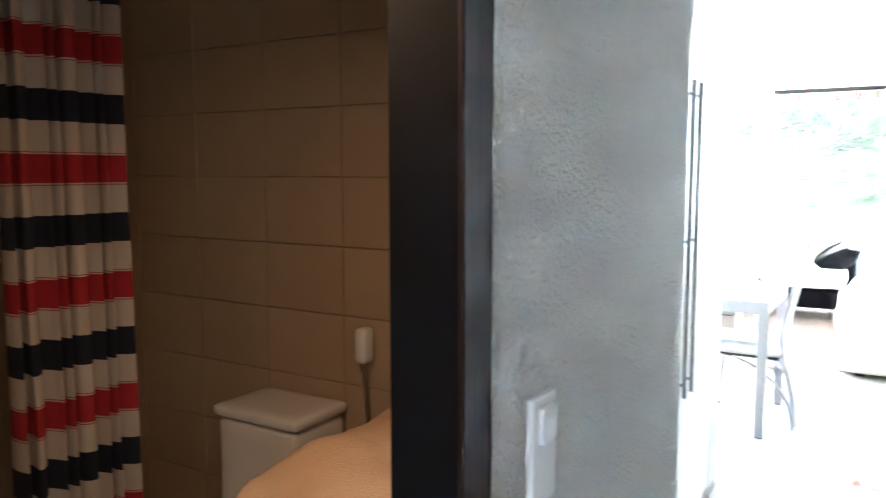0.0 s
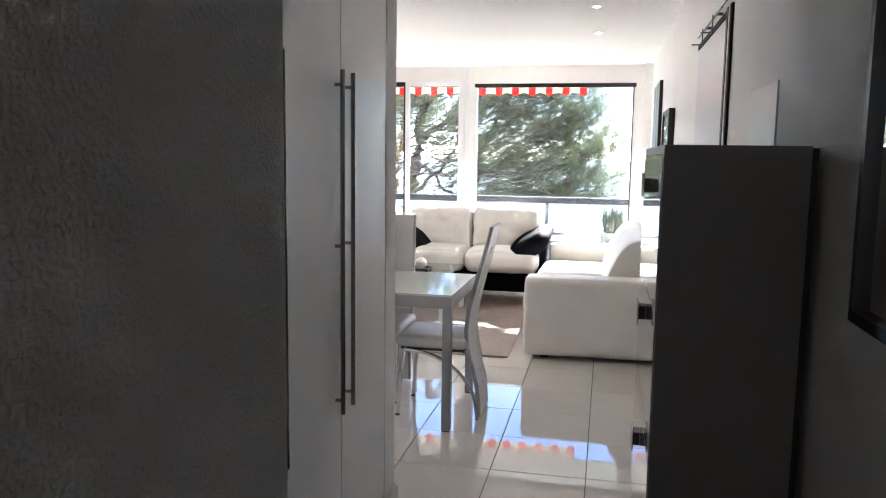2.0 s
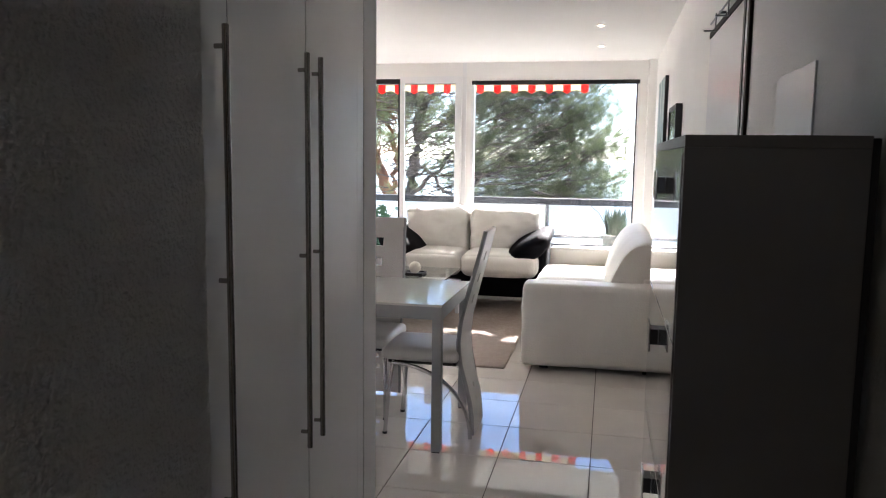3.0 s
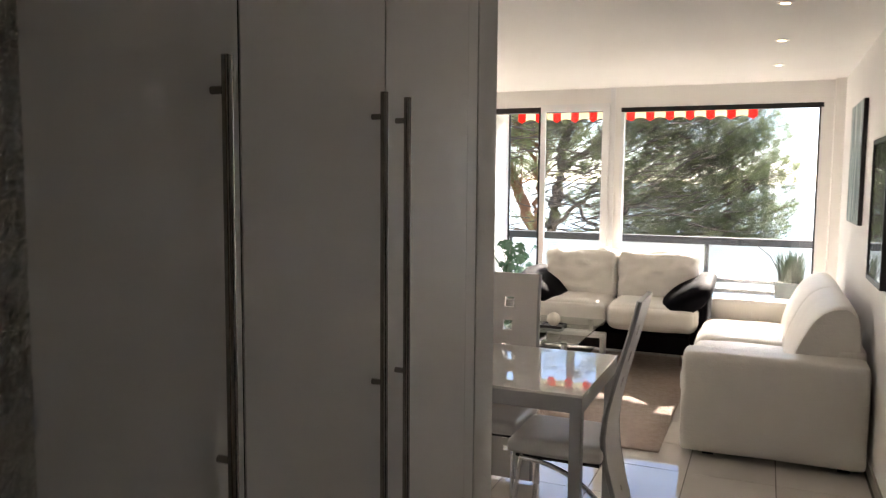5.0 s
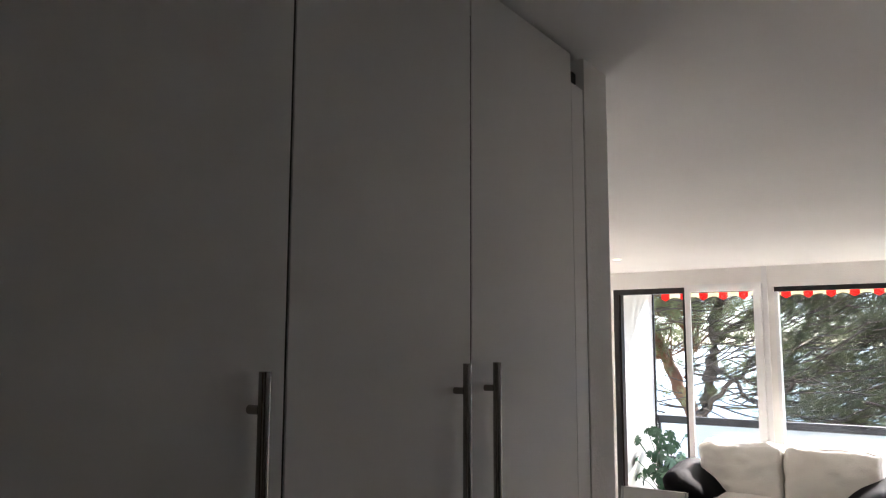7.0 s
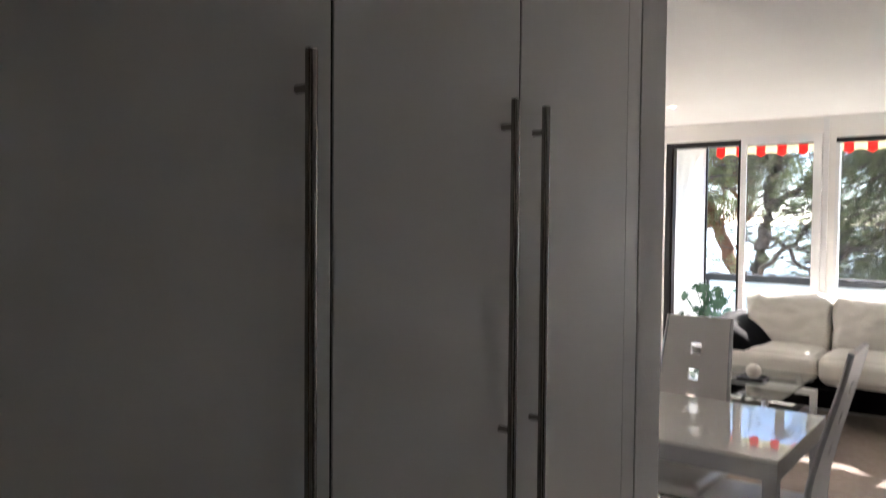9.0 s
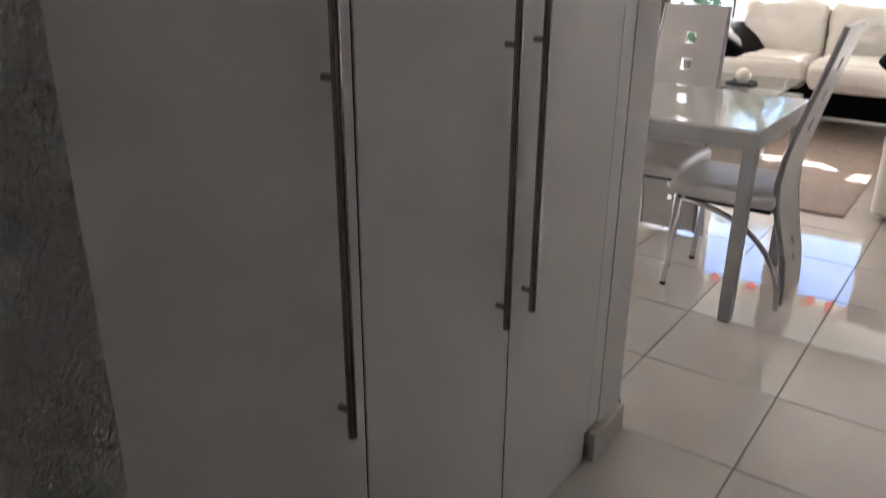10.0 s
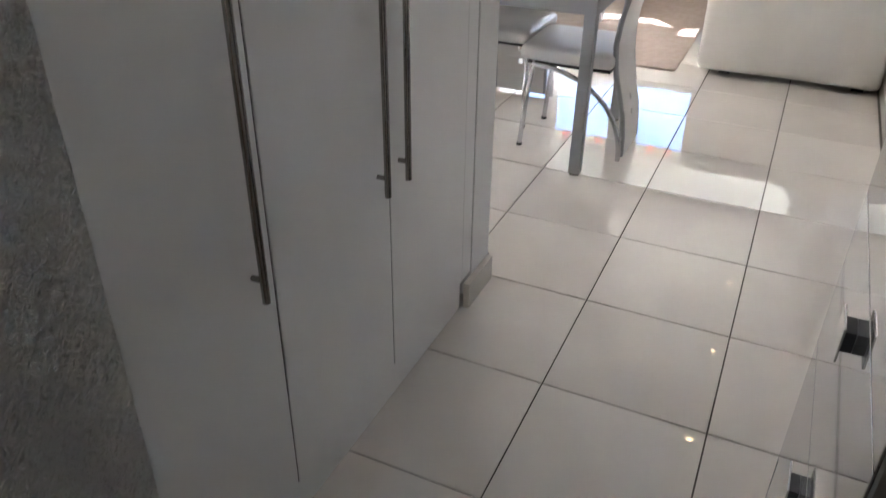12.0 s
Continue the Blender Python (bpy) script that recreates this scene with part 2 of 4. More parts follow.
def part(name, bm, material, parent=None, label="", smooth=False):
    """Links a bmesh, built in world places, as one mesh under parent."""
    if parent:
        bmesh.ops.translate(bm, vec=-base_of(parent), verts=bm.verts[:])
    if smooth:
        for f in bm.faces:
            f.smooth = True
    me = bpy.data.meshes.new(name)
    bm.to_mesh(me)
    bm.free()
    me.materials.append(material)
    if smooth:
        me.set_sharp_from_angle(angle=radians(40))
    o = new(name, me)
    o.parent = parent
    if label:
        o["label"] = label
    return o


def structure(name, bm, material, label="", smooth=False):
    return tagged(part(name, bm, material, None, label, smooth), label, "", "", "structure")


# ---- plan ----
CEIL = 2.435
XL, XR = -0.447, 0.575          # hall walls
YW = 11.627                    # window wall, inner face
XLL = -6.3                    # living room, far side
Y0 = 1.3                       # behind the start
WX = -0.680                    # wardrobe fronts
YP = 6.277                     # end of the wardrobe pillar

floor = structure("floor", join(box(XLL, XR, Y0, YW + 0.12, -0.2, -0.004)), M_GROUT, "polished cream porcelain tile floor with thin grey joints")
ceiling = structure("ceiling", box(XLL - 0.15, XR + 0.15, Y0 - 0.1, YW + 0.15, CEIL, CEIL + 0.2), M_CEIL, "smooth white painted ceiling")

# right-hand wall with a door opening
D0, D1, DH = 6.31, 7.33, 1.995
structure("wall_east", join(box(XR, XR + 0.15, Y0, D0, 0, CEIL), box(XR, XR + 0.15, D1, YW + 0.15, 0, CEIL), box(XR, XR + 0.15, D0, D1, DH, CEIL)), M_WALL, "white painted wall of hall and living room")
structure("wall_pier", box(0.496, XR, YW - 0.107, YW, 0, CEIL), M_WALL, "white pier beside the large window")

# left-hand wall of the hall with the bathroom door opening
B0, B1, BH = 2.80, 3.718, 2.05
structure("wall_west", join(box(XL - 0.12, XL, Y0, B0, 0, CEIL), box(XL - 0.12, XL, B1, 4.657, 0, CEIL), box(XL - 0.12, XL, B0, B1, BH, CEIL)), M_PLASTER, "white rough plastered hall wall")
structure("wall_south", join(box(-2.7, 0.0, Y0 - 0.12, Y0, 0, CEIL), box(0.24, XR + 0.15, Y0 - 0.12, Y0, 0, CEIL), box(0.0, 0.24, Y0 - 0.12, Y0, 0, 1.30), box(0.0, 0.24, Y0 - 0.12, Y0, 2.0, CEIL)), M_WALL, "white painted end wall of the hall")
bath_wall = structure("wall_bathroom_north", box(-2.7, XL - 0.12, 4.634, 4.70, 0, CEIL), M_BGROUT, "beige tiled partition wall behind the toilet")
structure("wall_bathroom_west", box(-2.7, -2.6, Y0, 4.70, 0, CEIL), M_BTILE, "beige tiled bathroom wall")
structure("wall_dining", box(XLL - 0.12, -1.32, 6.13, YP, 0, CEIL), M_WALL, "white wall of the dining corner")
structure("wall_living_west", box(XLL - 0.12, XLL, YP, YW + 0.15, 0, CEIL), M_WALL, "white wall of the living room")

# window wall
WB = 0.12
O0, O1 = -2.757, -1.40         # sliding door opening
W0, W1 = -1.261, 0.40          # fixed window
WT = 2.231                     # top of the fixed window
WD = 2.252                     # top of the sliding door
structure("wall_north", join(box(XLL, 0.7, YW, YW + WB, WD + 0.02, CEIL), box(W0 - 0.03, W1 + 0.02, YW, YW + WB, WT + 0.02, WD + 0.02), box(-3.55, O0, YW, YW + WB, 0, WD + 0.02), box(XLL, -6.0, YW, YW + WB, 0, WD + 0.02), box(-6.0, -3.55, YW, YW + WB, 0, 0.42),
                             box(W1 + 0.02, XR + 0.12, YW, YW + WB, 0, WD + 0.02), box(O1, W0 - 0.03, YW, YW + WB, 0, WD + 0.02),
                             box(W0 - 0.03, W1 + 0.02, YW, YW + WB, 0, 0.42)), M_WALL, "white wall around the window and sliding door")
structure("trim", box(-1.386, -1.342, YW - 0.012, YW, 0.02, CEIL), M_FRAME, "thin white cover strip beside the sliding door")

win = structure("window_1", join(box(W0 - 0.03, W0, YW + 0.0, YW + 0.09, 0.42, WT - 0.023), box(W1, W1 + 0.02, YW, YW + 0.09, 0.42, WT - 0.023),
                                 box(W0, W1, YW, YW + 0.09, 0.42, 0.50)), M_FRAME, "large fixed window in a white frame")
part("window_frame", join(box(W0 - 0.028, W1 + 0.018, YW + 0.004, YW + 0.07, WT - 0.022, WT + 0.018), box(W1 - 0.014, W1, YW + 0.03, YW + 0.07, 0.5, WT - 0.022)), M_DARK, win, "thin dark inner window gasket")
pane = part("pane", box(W0 - 0.005, W1 + 0.005, YW + 0.045, YW + 0.053, 0.49, WT - 0.003), M_GLASS, win, "clear window pane")
pane.visible_shadow = False

# added window out of view, lets extra sky light onto sofa and right wall
w3 = structure("window_2", join(box(-6.0, -5.95, YW, YW + 0.09, 0.42, WD + 0.02), box(-3.6, -3.55, YW, YW + 0.09, 0.42, WD + 0.02), box(-5.95, -3.6, YW, YW + 0.09, 0.42, 0.48), box(-5.95, -3.6, YW, YW + 0.09, 2.21, WD + 0.02)), M_FRAME, "large white-framed window, added out of view to let more daylight in")
pane3 = part("pane", box(-5.95, -3.6, YW + 0.045, YW + 0.053, 0.48, 2.21), M_GLASS, w3)
pane3.visible_shadow = False

sd = structure("door_1", join(box(O0, O0 + 0.05, YW, YW + 0.10, 0, WD), box(O0, O1, YW, YW + 0.10, WD, WD + 0.02)), M_DARK, "open dark-framed sliding balcony door opening")
part("track", join(box(O0 + 0.05, O1, YW, YW + 0.10, WD - 0.03, WD), box(O0 + 0.05, O1, YW + 0.02, YW + 0.08, 0.0, 0.012)), M_DARK, sd, "dark sliding track")
part("frame_edge", box(O0 + 0.052, O0 + 0.068, YW + 0.01, YW + 0.09, 0.012, WD - 0.03), M_BROWN, sd, "reddish brown edge strip")
sash = part("sash", join(box(-2.056, -2.007, YW - 0.035, YW - 0.002, 0.02, 2.292), box(-1.456, -1.389, YW - 0.035, YW - 0.002, 0.02, 2.292),
                         box(-2.007, -1.456, YW - 0.035, YW - 0.002, 2.222, 2.292), box(-2.007, -1.456, YW - 0.035, YW - 0.002, 0.02, 0.12)), M_FRAME, sd, "white sliding sash")
part("sash_edge", box(-2.076, -2.0575, YW - 0.03, YW + 0.02, 0.02, 2.27), M_DARK, sd, "black seal of the sliding sash")
sp = part("pane", box(-2.012, -1.451, YW - 0.022, YW - 0.014, 0.115, 2.227), M_GLASS, sd, "clear glass of the sliding sash")
sp.visible_shadow = False

# invented window behind the camera, only a setting for the hall fill lamp
w3 = structure("window_3", join(box(0.0, 0.03, Y0 - 0.09, Y0 - 0.03, 1.30, 2.0), box(0.21, 0.24, Y0 - 0.09, Y0 - 0.03, 1.30, 2.0), box(0.03, 0.21, Y0 - 0.09, Y0 - 0.03, 1.30, 1.33), box(0.03, 0.21, Y0 - 0.09, Y0 - 0.03, 1.97, 2.0)), M_FRAME, "small white-framed window, added unseen around the hall fill lamp")
part("pane", box(0.03, 0.21, Y0 - 0.065, Y0 - 0.059, 1.33, 1.97), M_FROST, w3, "frosted pane")

# skirting
structure("baseboard", join(box(XR - 0.012, XR, Y0, D0 - 0.06, 0, 0.07), box(XR - 0.012, XR, D1 + 0.02, YW - 0.107, 0, 0.07),
                            box(XL, XL + 0.012, 3.71, 4.657, 0, 0.07)), M_SKIRT, "cream tile skirting")

# bathroom door frame
bd = structure("door_2", box(XL - 0.12, XL, B1 - 0.035, B1, 0, BH, 0.002), M_JAMB, "black bathroom door frame, door open")
part("jamb", box(XL - 0.12, XL, B0, B0 + 0.035, 0, BH, 0.002), M_JAMB, bd)
part("head", box(XL - 0.12, XL, B0 + 0.035, B1 - 0.035, BH - 0.035, BH), M_JAMB, bd)
part("casing", box(XL + 0.001, XL + 0.010, B1 - 0.074, B1 - 0.003, 0, BH + 0.05, 0.003), M_BROWN, bd, "dark brown casing")
part("casing", box(XL + 0.001, XL + 0.008, B0 - 0.045, B0 + 0.012, 0, BH + 0.05, 0.003), M_BROWN, bd)
part("casing", box(XL + 0.001, XL + 0.008, B0 + 0.012, B1 - 0.076, BH - 0.012, BH + 0.05, 0.003), M_BROWN, bd)

# hall door in the right-hand wall
hd = structure("door_3", box(XR - 0.004, XR + 0.03, D0 + 0.077, D1, 0.01, DH, 0.002), M_LILAC, "closed glossy pale lilac-grey door")
part("casing", box(XR - 0.012, XR - 0.001, D0 - 0.055, D0 - 0.018, 0, DH + 0.03, 0.003), M_BROWN, hd, "dark red-brown door casing")
part("casing_face", box(XR - 0.008, XR - 0.001, D0 - 0.017, D0 + 0.038, 0, DH + 0.03), M_LILAC, hd, "lilac-grey casing strip")
part("casing_edge", box(XR - 0.011, XR, D0 + 0.040, D0 + 0.075, 0, DH + 0.03), M_DARK, hd, "black inner door stop")
part("head", box(XR - 0.008, XR - 0.001, D0 + 0.076, D1, DH + 0.002, DH + 0.028, 0.003), M_BROWN, hd)


# ---- wardrobe ----
wr = thing("wardrobe", (WX - 0.3, 5.4, 0), "tall white satin built-in wardrobe with long steel bar handles, closed", "wardrobe")
# body coloured near-black so that the door gaps read as shaded
part("body", box(-1.28, WX - 0.0195, 4.705, 6.137, 0.09, 2.40), M_DARKGAP, wr)
part("plinth", box(-1.28, -0.686, 4.665, 6.066, 0.0, 0.097, 0.001), M_DOOR, wr, "low white wardrobe plinth")
# dark strips just behind the fronts, painting the shade of each gap
for g0, g1 in ((5.1822, 5.1858), (5.6252, 5.6288), (6.0661, 6.0684), (6.1356, 6.1376)):
    part("gap_shade", box(WX - 0.018, WX - 0.0016, g0, g1, 0.102, 2.355), M_DARKGAP, wr, "dark strip standing in for the shade in a door gap")
part("filler", box(WX - 0.018, WX - 0.001, 6.0690, 6.1350, 0.10, 2.357, 0.0008), M_DOOR, wr, "narrow white filler strip")
# shadow line under the ceiling, made as a near-black block
part("top_rail", box(WX - 0.10, WX - 0.021, 4.70, 6.066, 2.402, CEIL - 0.001), M_DARKGAP, wr, "dark block standing in for the shadow line above the doors")
for y0, y1, hy in ((4.668, 5.1815, 5.126), (5.1865, 5.6245, 5.574), (5.6295, 6.0655, 5.673)):
    d = part("door", box(WX - 0.018, WX, y0, y1, 0.100, 2.424, 0.0010), M_DOOR, wr)
    h = part("handle", cyl(-0.655, hy, 0.629, 1.724, 0.0075, 16), M_STEEL, d, "long brushed steel bar handle", smooth=True)
    for hz in (0.674, 1.177, 1.679):
        part("bracket", tube([(WX, hy, hz), (-0.655, hy, hz)], 0.0055, 12), M_STEEL, d, smooth=True)

structure("wall_pillar", box(-1.32, -0.679, 6.138, YP, 0, CEIL), M_WALL, "white narrow wall end beside the wardrobe")
structure("baseboard", join(box(-0.678, -0.658, 6.075, YP - 0.010, 0, 0.088), box(-1.32, -0.678, YP, YP + 0.012, 0, 0.088)), M_SKIRT, "cream tile skirting round the wall end")

# ---- shoe cabinet ----
CF, CB, CY0, CY1, CH = 0.265, 0.547, 4.930, 5.69, 1.494
sc = thing("shoe_cabinet", (0.41, 5.3, 0), "tall slim grey shoe cabinet with mirror-gloss flap fronts", "cabinet")
part("side_panel", box(CF, CB, CY0, CY0 + 0.018, 0.0, CH - 0.02, 0.001), M_CABSIDE, sc)
part("side_panel", box(CF, CB, CY1 - 0.018, CY1, 0.0, CH - 0.02, 0.001), M_CABSIDE, sc)
part("top", box(CF, CB, CY0, CY1, CH - 0.02, CH, 0.001), M_CABSIDE, sc)
part("back", box(CB - 0.01, CB, CY0 + 0.02, CY1 - 0.02, 0.0, CH - 0.022), M_DARK, sc)
part("rail", box(CF, CF + 0.018, CY0 + 0.018, CY1 - 0.018, CH - 0.032, CH - 0.021), M_CABFRONT, sc)
part("plinth", box(CF, CF + 0.015, CY0 + 0.021, CY1 - 0.021, 0.0, 0.147), M_CABFRONT, sc)
FZ = [(1.137, 1.464, 1.399), (0.808, 1.137, 1.072), (0.479, 0.808, 0.736), (0.150, 0.479, 0.408)]
for z0, z1, hz in FZ:
    f = part("flap", box(CF - 0.003, CF + 0.015, CY0 + 0.021, CY1 - 0.021, z0 + 0.002, z1 - 0.002, 0.001), M_CABFRONT, sc, "mirror-gloss grey flap front")
    hy = (CY0 + CY1) / 2
    hn = part("handle", box(CF - 0.024, CF - 0.020, hy - 0.035, hy + 0.035, hz - 0.03, hz + 0.03, 0.001), M_CHROME, f, "square chrome knob handle")
    part("handle_block", box(CF - 0.0195, CF - 0.0035, hy - 0.022, hy + 0.022, hz - 0.017, hz + 0.017), M_DARK, f, "dark handle block")
# shade between cabinet and wall, filled in as a near-black strip
structure("trim", box(CB + 0.002, CB + 0.013, CY0 + 0.004, CY1, 0, CH - 0.004), M_DARKGAP, "dark strip standing in for the shadow gap behind the cabinet")

# fuse box cover, pictures, hall mirror
fb = thing("fuse_box_cover", (XR, 5.6, 1.5), "flat white fuse box cover on the wall", "fuse box")
part("panel", box(XR - 0.005, XR, 5.42, 5.80, 1.28, 1.67, 0.002), M_FRAME, fb)


def art_mat(name, a, b, c):
    m = mat(name, a, 0.6)
    nt = m.node_tree
    p = nt.nodes["Principled BSDF"]
    tc = nt.nodes.new("ShaderNodeTexCoord")
    mp = nt.nodes.new("ShaderNodeMapping")
    mp.inputs["Scale"].default_value = (1, 9, 1.5)
    n = nt.nodes.new("ShaderNodeTexNoise")
    n.inputs["Scale"].default_value = 1.6
    n.inputs["Detail"].default_value = 5
    r = nt.nodes.new("ShaderNodeValToRGB")
    e = r.color_ramp.elements
    e[0].position, e[0].color = 0.32, (*a, 1)
    e[1].position, e[1].color = 0.68, (*c, 1)
    k = e.new(0.5)
    k.color = (*b, 1)
    nt.links.new(tc.outputs["Object"], mp.inputs["Vector"])
    nt.links.new(mp.outputs[0], n.inputs["Vector"])
    nt.links.new(n.outputs["Fac"], r.inputs["Fac"])
    nt.links.new(r.outputs[0], p.inputs["Base Color"])
    return m


M_ART1 = art_mat("painted_canvas", (0.05, 0.09, 0.09), (0.25, 0.33, 0.32), (0.55, 0.6, 0.6))
M_ART2 = art_mat("print", (0.04, 0.05, 0.05), (0.35, 0.4, 0.4), (0.6, 0.62, 0.6))
p1 = thing("canvas_picture", (XR, 10.2, 1.7), "tall grey-green striped abstract canvas with black edges", "picture")
part("canvas", box(XR - 0.028, XR - 0.002, 9.87, 10.60, 1.29, 2.105, 0.002), M_DARK, p1, "black canvas edge")
part("painting", box(XR - 0.031, XR - 0.0285, 9.875, 10.595, 1.295, 2.10), M_ART1, p1, "vertical grey and green brush strokes")
p2 = thing("framed_picture", (XR, 8.87, 1.4), "small picture in a deep black box frame", "picture")
part("frame", join(box(XR - 0.042, XR - 0.002, 8.58, 8.605, 1.035, 1.80), box(XR - 0.042, XR - 0.002, 9.135, 9.16, 1.035, 1.80), box(XR - 0.042, XR - 0.002, 8.605, 9.135, 1.035, 1.06), box(XR - 0.042, XR - 0.002, 8.605, 9.135, 1.775, 1.80)), M_DARK, p2, "deep black frame")
part("print", box(XR - 0.02, XR - 0.014, 8.606, 9.134, 1.061, 1.774), M_ART2, p2, "grey and white print")
part("cover", box(XR - 0.036, XR - 0.033, 8.606, 9.134, 1.061, 1.774), M_GLASS, p2, "glass cover")
mr = thing("wall_mirror", (XR, 4.2, 1.6), "large hall mirror in a narrow black frame", "mirror")
MY0, MY1, MZ0, MZ1 = 3.75, 4.648, 1.205, 2.06
part("frame", join(box(XR - 0.025, XR - 0.001, MY0, MY0 + 0.02, MZ0, MZ1), box(XR - 0.025, XR - 0.001, MY1 - 0.02, MY1, MZ0, MZ1), box(XR - 0.025, XR - 0.001, MY0 + 0.02, MY1 - 0.02, MZ0, MZ0 + 0.02), box(XR - 0.025, XR - 0.001, MY0 + 0.02, MY1 - 0.02, MZ1 - 0.02, MZ1)), M_DARK, mr)
part("glass", box(XR - 0.012, XR - 0.002, MY0 + 0.02, MY1 - 0.02, MZ0 + 0.02, MZ1 - 0.02), M_MIRROR, mr, "clear mirror glass")

# coat hooks over the door
hk = thing("door_hook_rack", (XR - 0.03, 6.7, 2.05), "thin dark nickel over-door hook rail on the lilac door", "hook")
part("bar", tube([(XR - 0.033, 6.34, 2.022), (XR - 0.033, 7.08, 2.022)], 0.004, 8), M_HOOK, hk)
part("bar", tube([(XR - 0.018, 6.34, 2.045), (XR - 0.018, 7.08, 2.045)], 0.003, 8), M_HOOK, hk)
for hy in (6.85, 6.52):
    part("strap", box(XR - 0.032, XR - 0.005, hy - 0.008, hy + 0.008, 2.024, 2.034, 0.001), M_HOOK, hk)
    part("prong", join(box(XR - 0.044, XR - 0.040, hy - 0.006, hy + 0.006, 1.957, 2.026), box(XR - 0.085, XR - 0.045, hy - 0.006, hy + 0.006, 1.957, 1.961)), M_HOOK, hk)

# double switch on the hall wall
sw = thing("switch_plate", (XL, 3.877, 1.03), "white double switch and socket plate on the plaster wall", "light switch")
part("plate", box(XL, XL + 0.011, 3.832, 3.912, 0.955, 1.112, 0.003), M_PLASTIC, sw)
part("rocker", box(XL + 0.011, XL + 0.020, 3.847, 3.897, 1.045, 1.097, 0.003), M_PLASTIC, sw)
part("socket", cyl(0, 0, 0, 0.005, 0.02), M_PLASTIC, sw).matrix_basis = pose(0.011, -0.005, -0.04 + 0.01, 0, 90, 0)

# ceiling spots
for x, y in ((0.046, 8.45), (0.046, 9.52), (0.042, 10.60), (-2.24, 10.40)):
    s = thing("ceiling_spot", (x, y, CEIL), "small round white recessed spotlight, lit warm", "spotlight", "recessed ceiling spotlights")
    ring = cyl(x, y, CEIL - 0.004, CEIL + 0.0005, 0.040, 28)
    part("ring", ring, M_FRAME, s)
    part("lens", cyl(x, y, CEIL - 0.006, CEIL - 0.0042, 0.021, 24), M_SPOT, s, "glowing warm lens")


# ---- dining table ----
TX0, TX1, TY0, TY1, TZ = -1.95, -0.614, 7.145, 7.895, 0.745
dt = thing("dining_table", (-1.3, 7.5, 0), "white glass-topped dining table with silver metal legs", "table")
part("tabletop", box(TX0, TX1, TY0, TY1, TZ - 0.012, TZ, 0.002), M_WGLASS, dt, "glossy white glass tabletop")
part("apron", join(box(TX0 + 0.002, TX1 - 0.002, TY0 + 0.002, TY0 + 0.022, TZ - 0.075, TZ - 0.0125), box(TX0 + 0.002, TX1 - 0.002, TY1 - 0.022, TY1 - 0.002, TZ - 0.075, TZ - 0.0125),
                   box(TX0 + 0.002, TX0 + 0.022, TY0 + 0.022, TY1 - 0.022, TZ - 0.075, TZ - 0.0125), box(TX1 - 0.022, TX1 - 0.002, TY0 + 0.022, TY1 - 0.022, TZ - 0.075, TZ - 0.0125)), M_SILVER, dt)
for lx in (TX0 + 0.003, TX1 - 0.050):
    for ly in (TY0 + 0.003, TY1 - 0.050):
        part("leg", box(lx, lx + 0.047, ly, ly + 0.047, 0.006, TZ - 0.0125, 0.002), M_SILVER, dt)
        part("foot", box(lx + 0.004, lx + 0.043, ly + 0.004, ly + 0.043, 0, 0.006), M_DARK, dt)


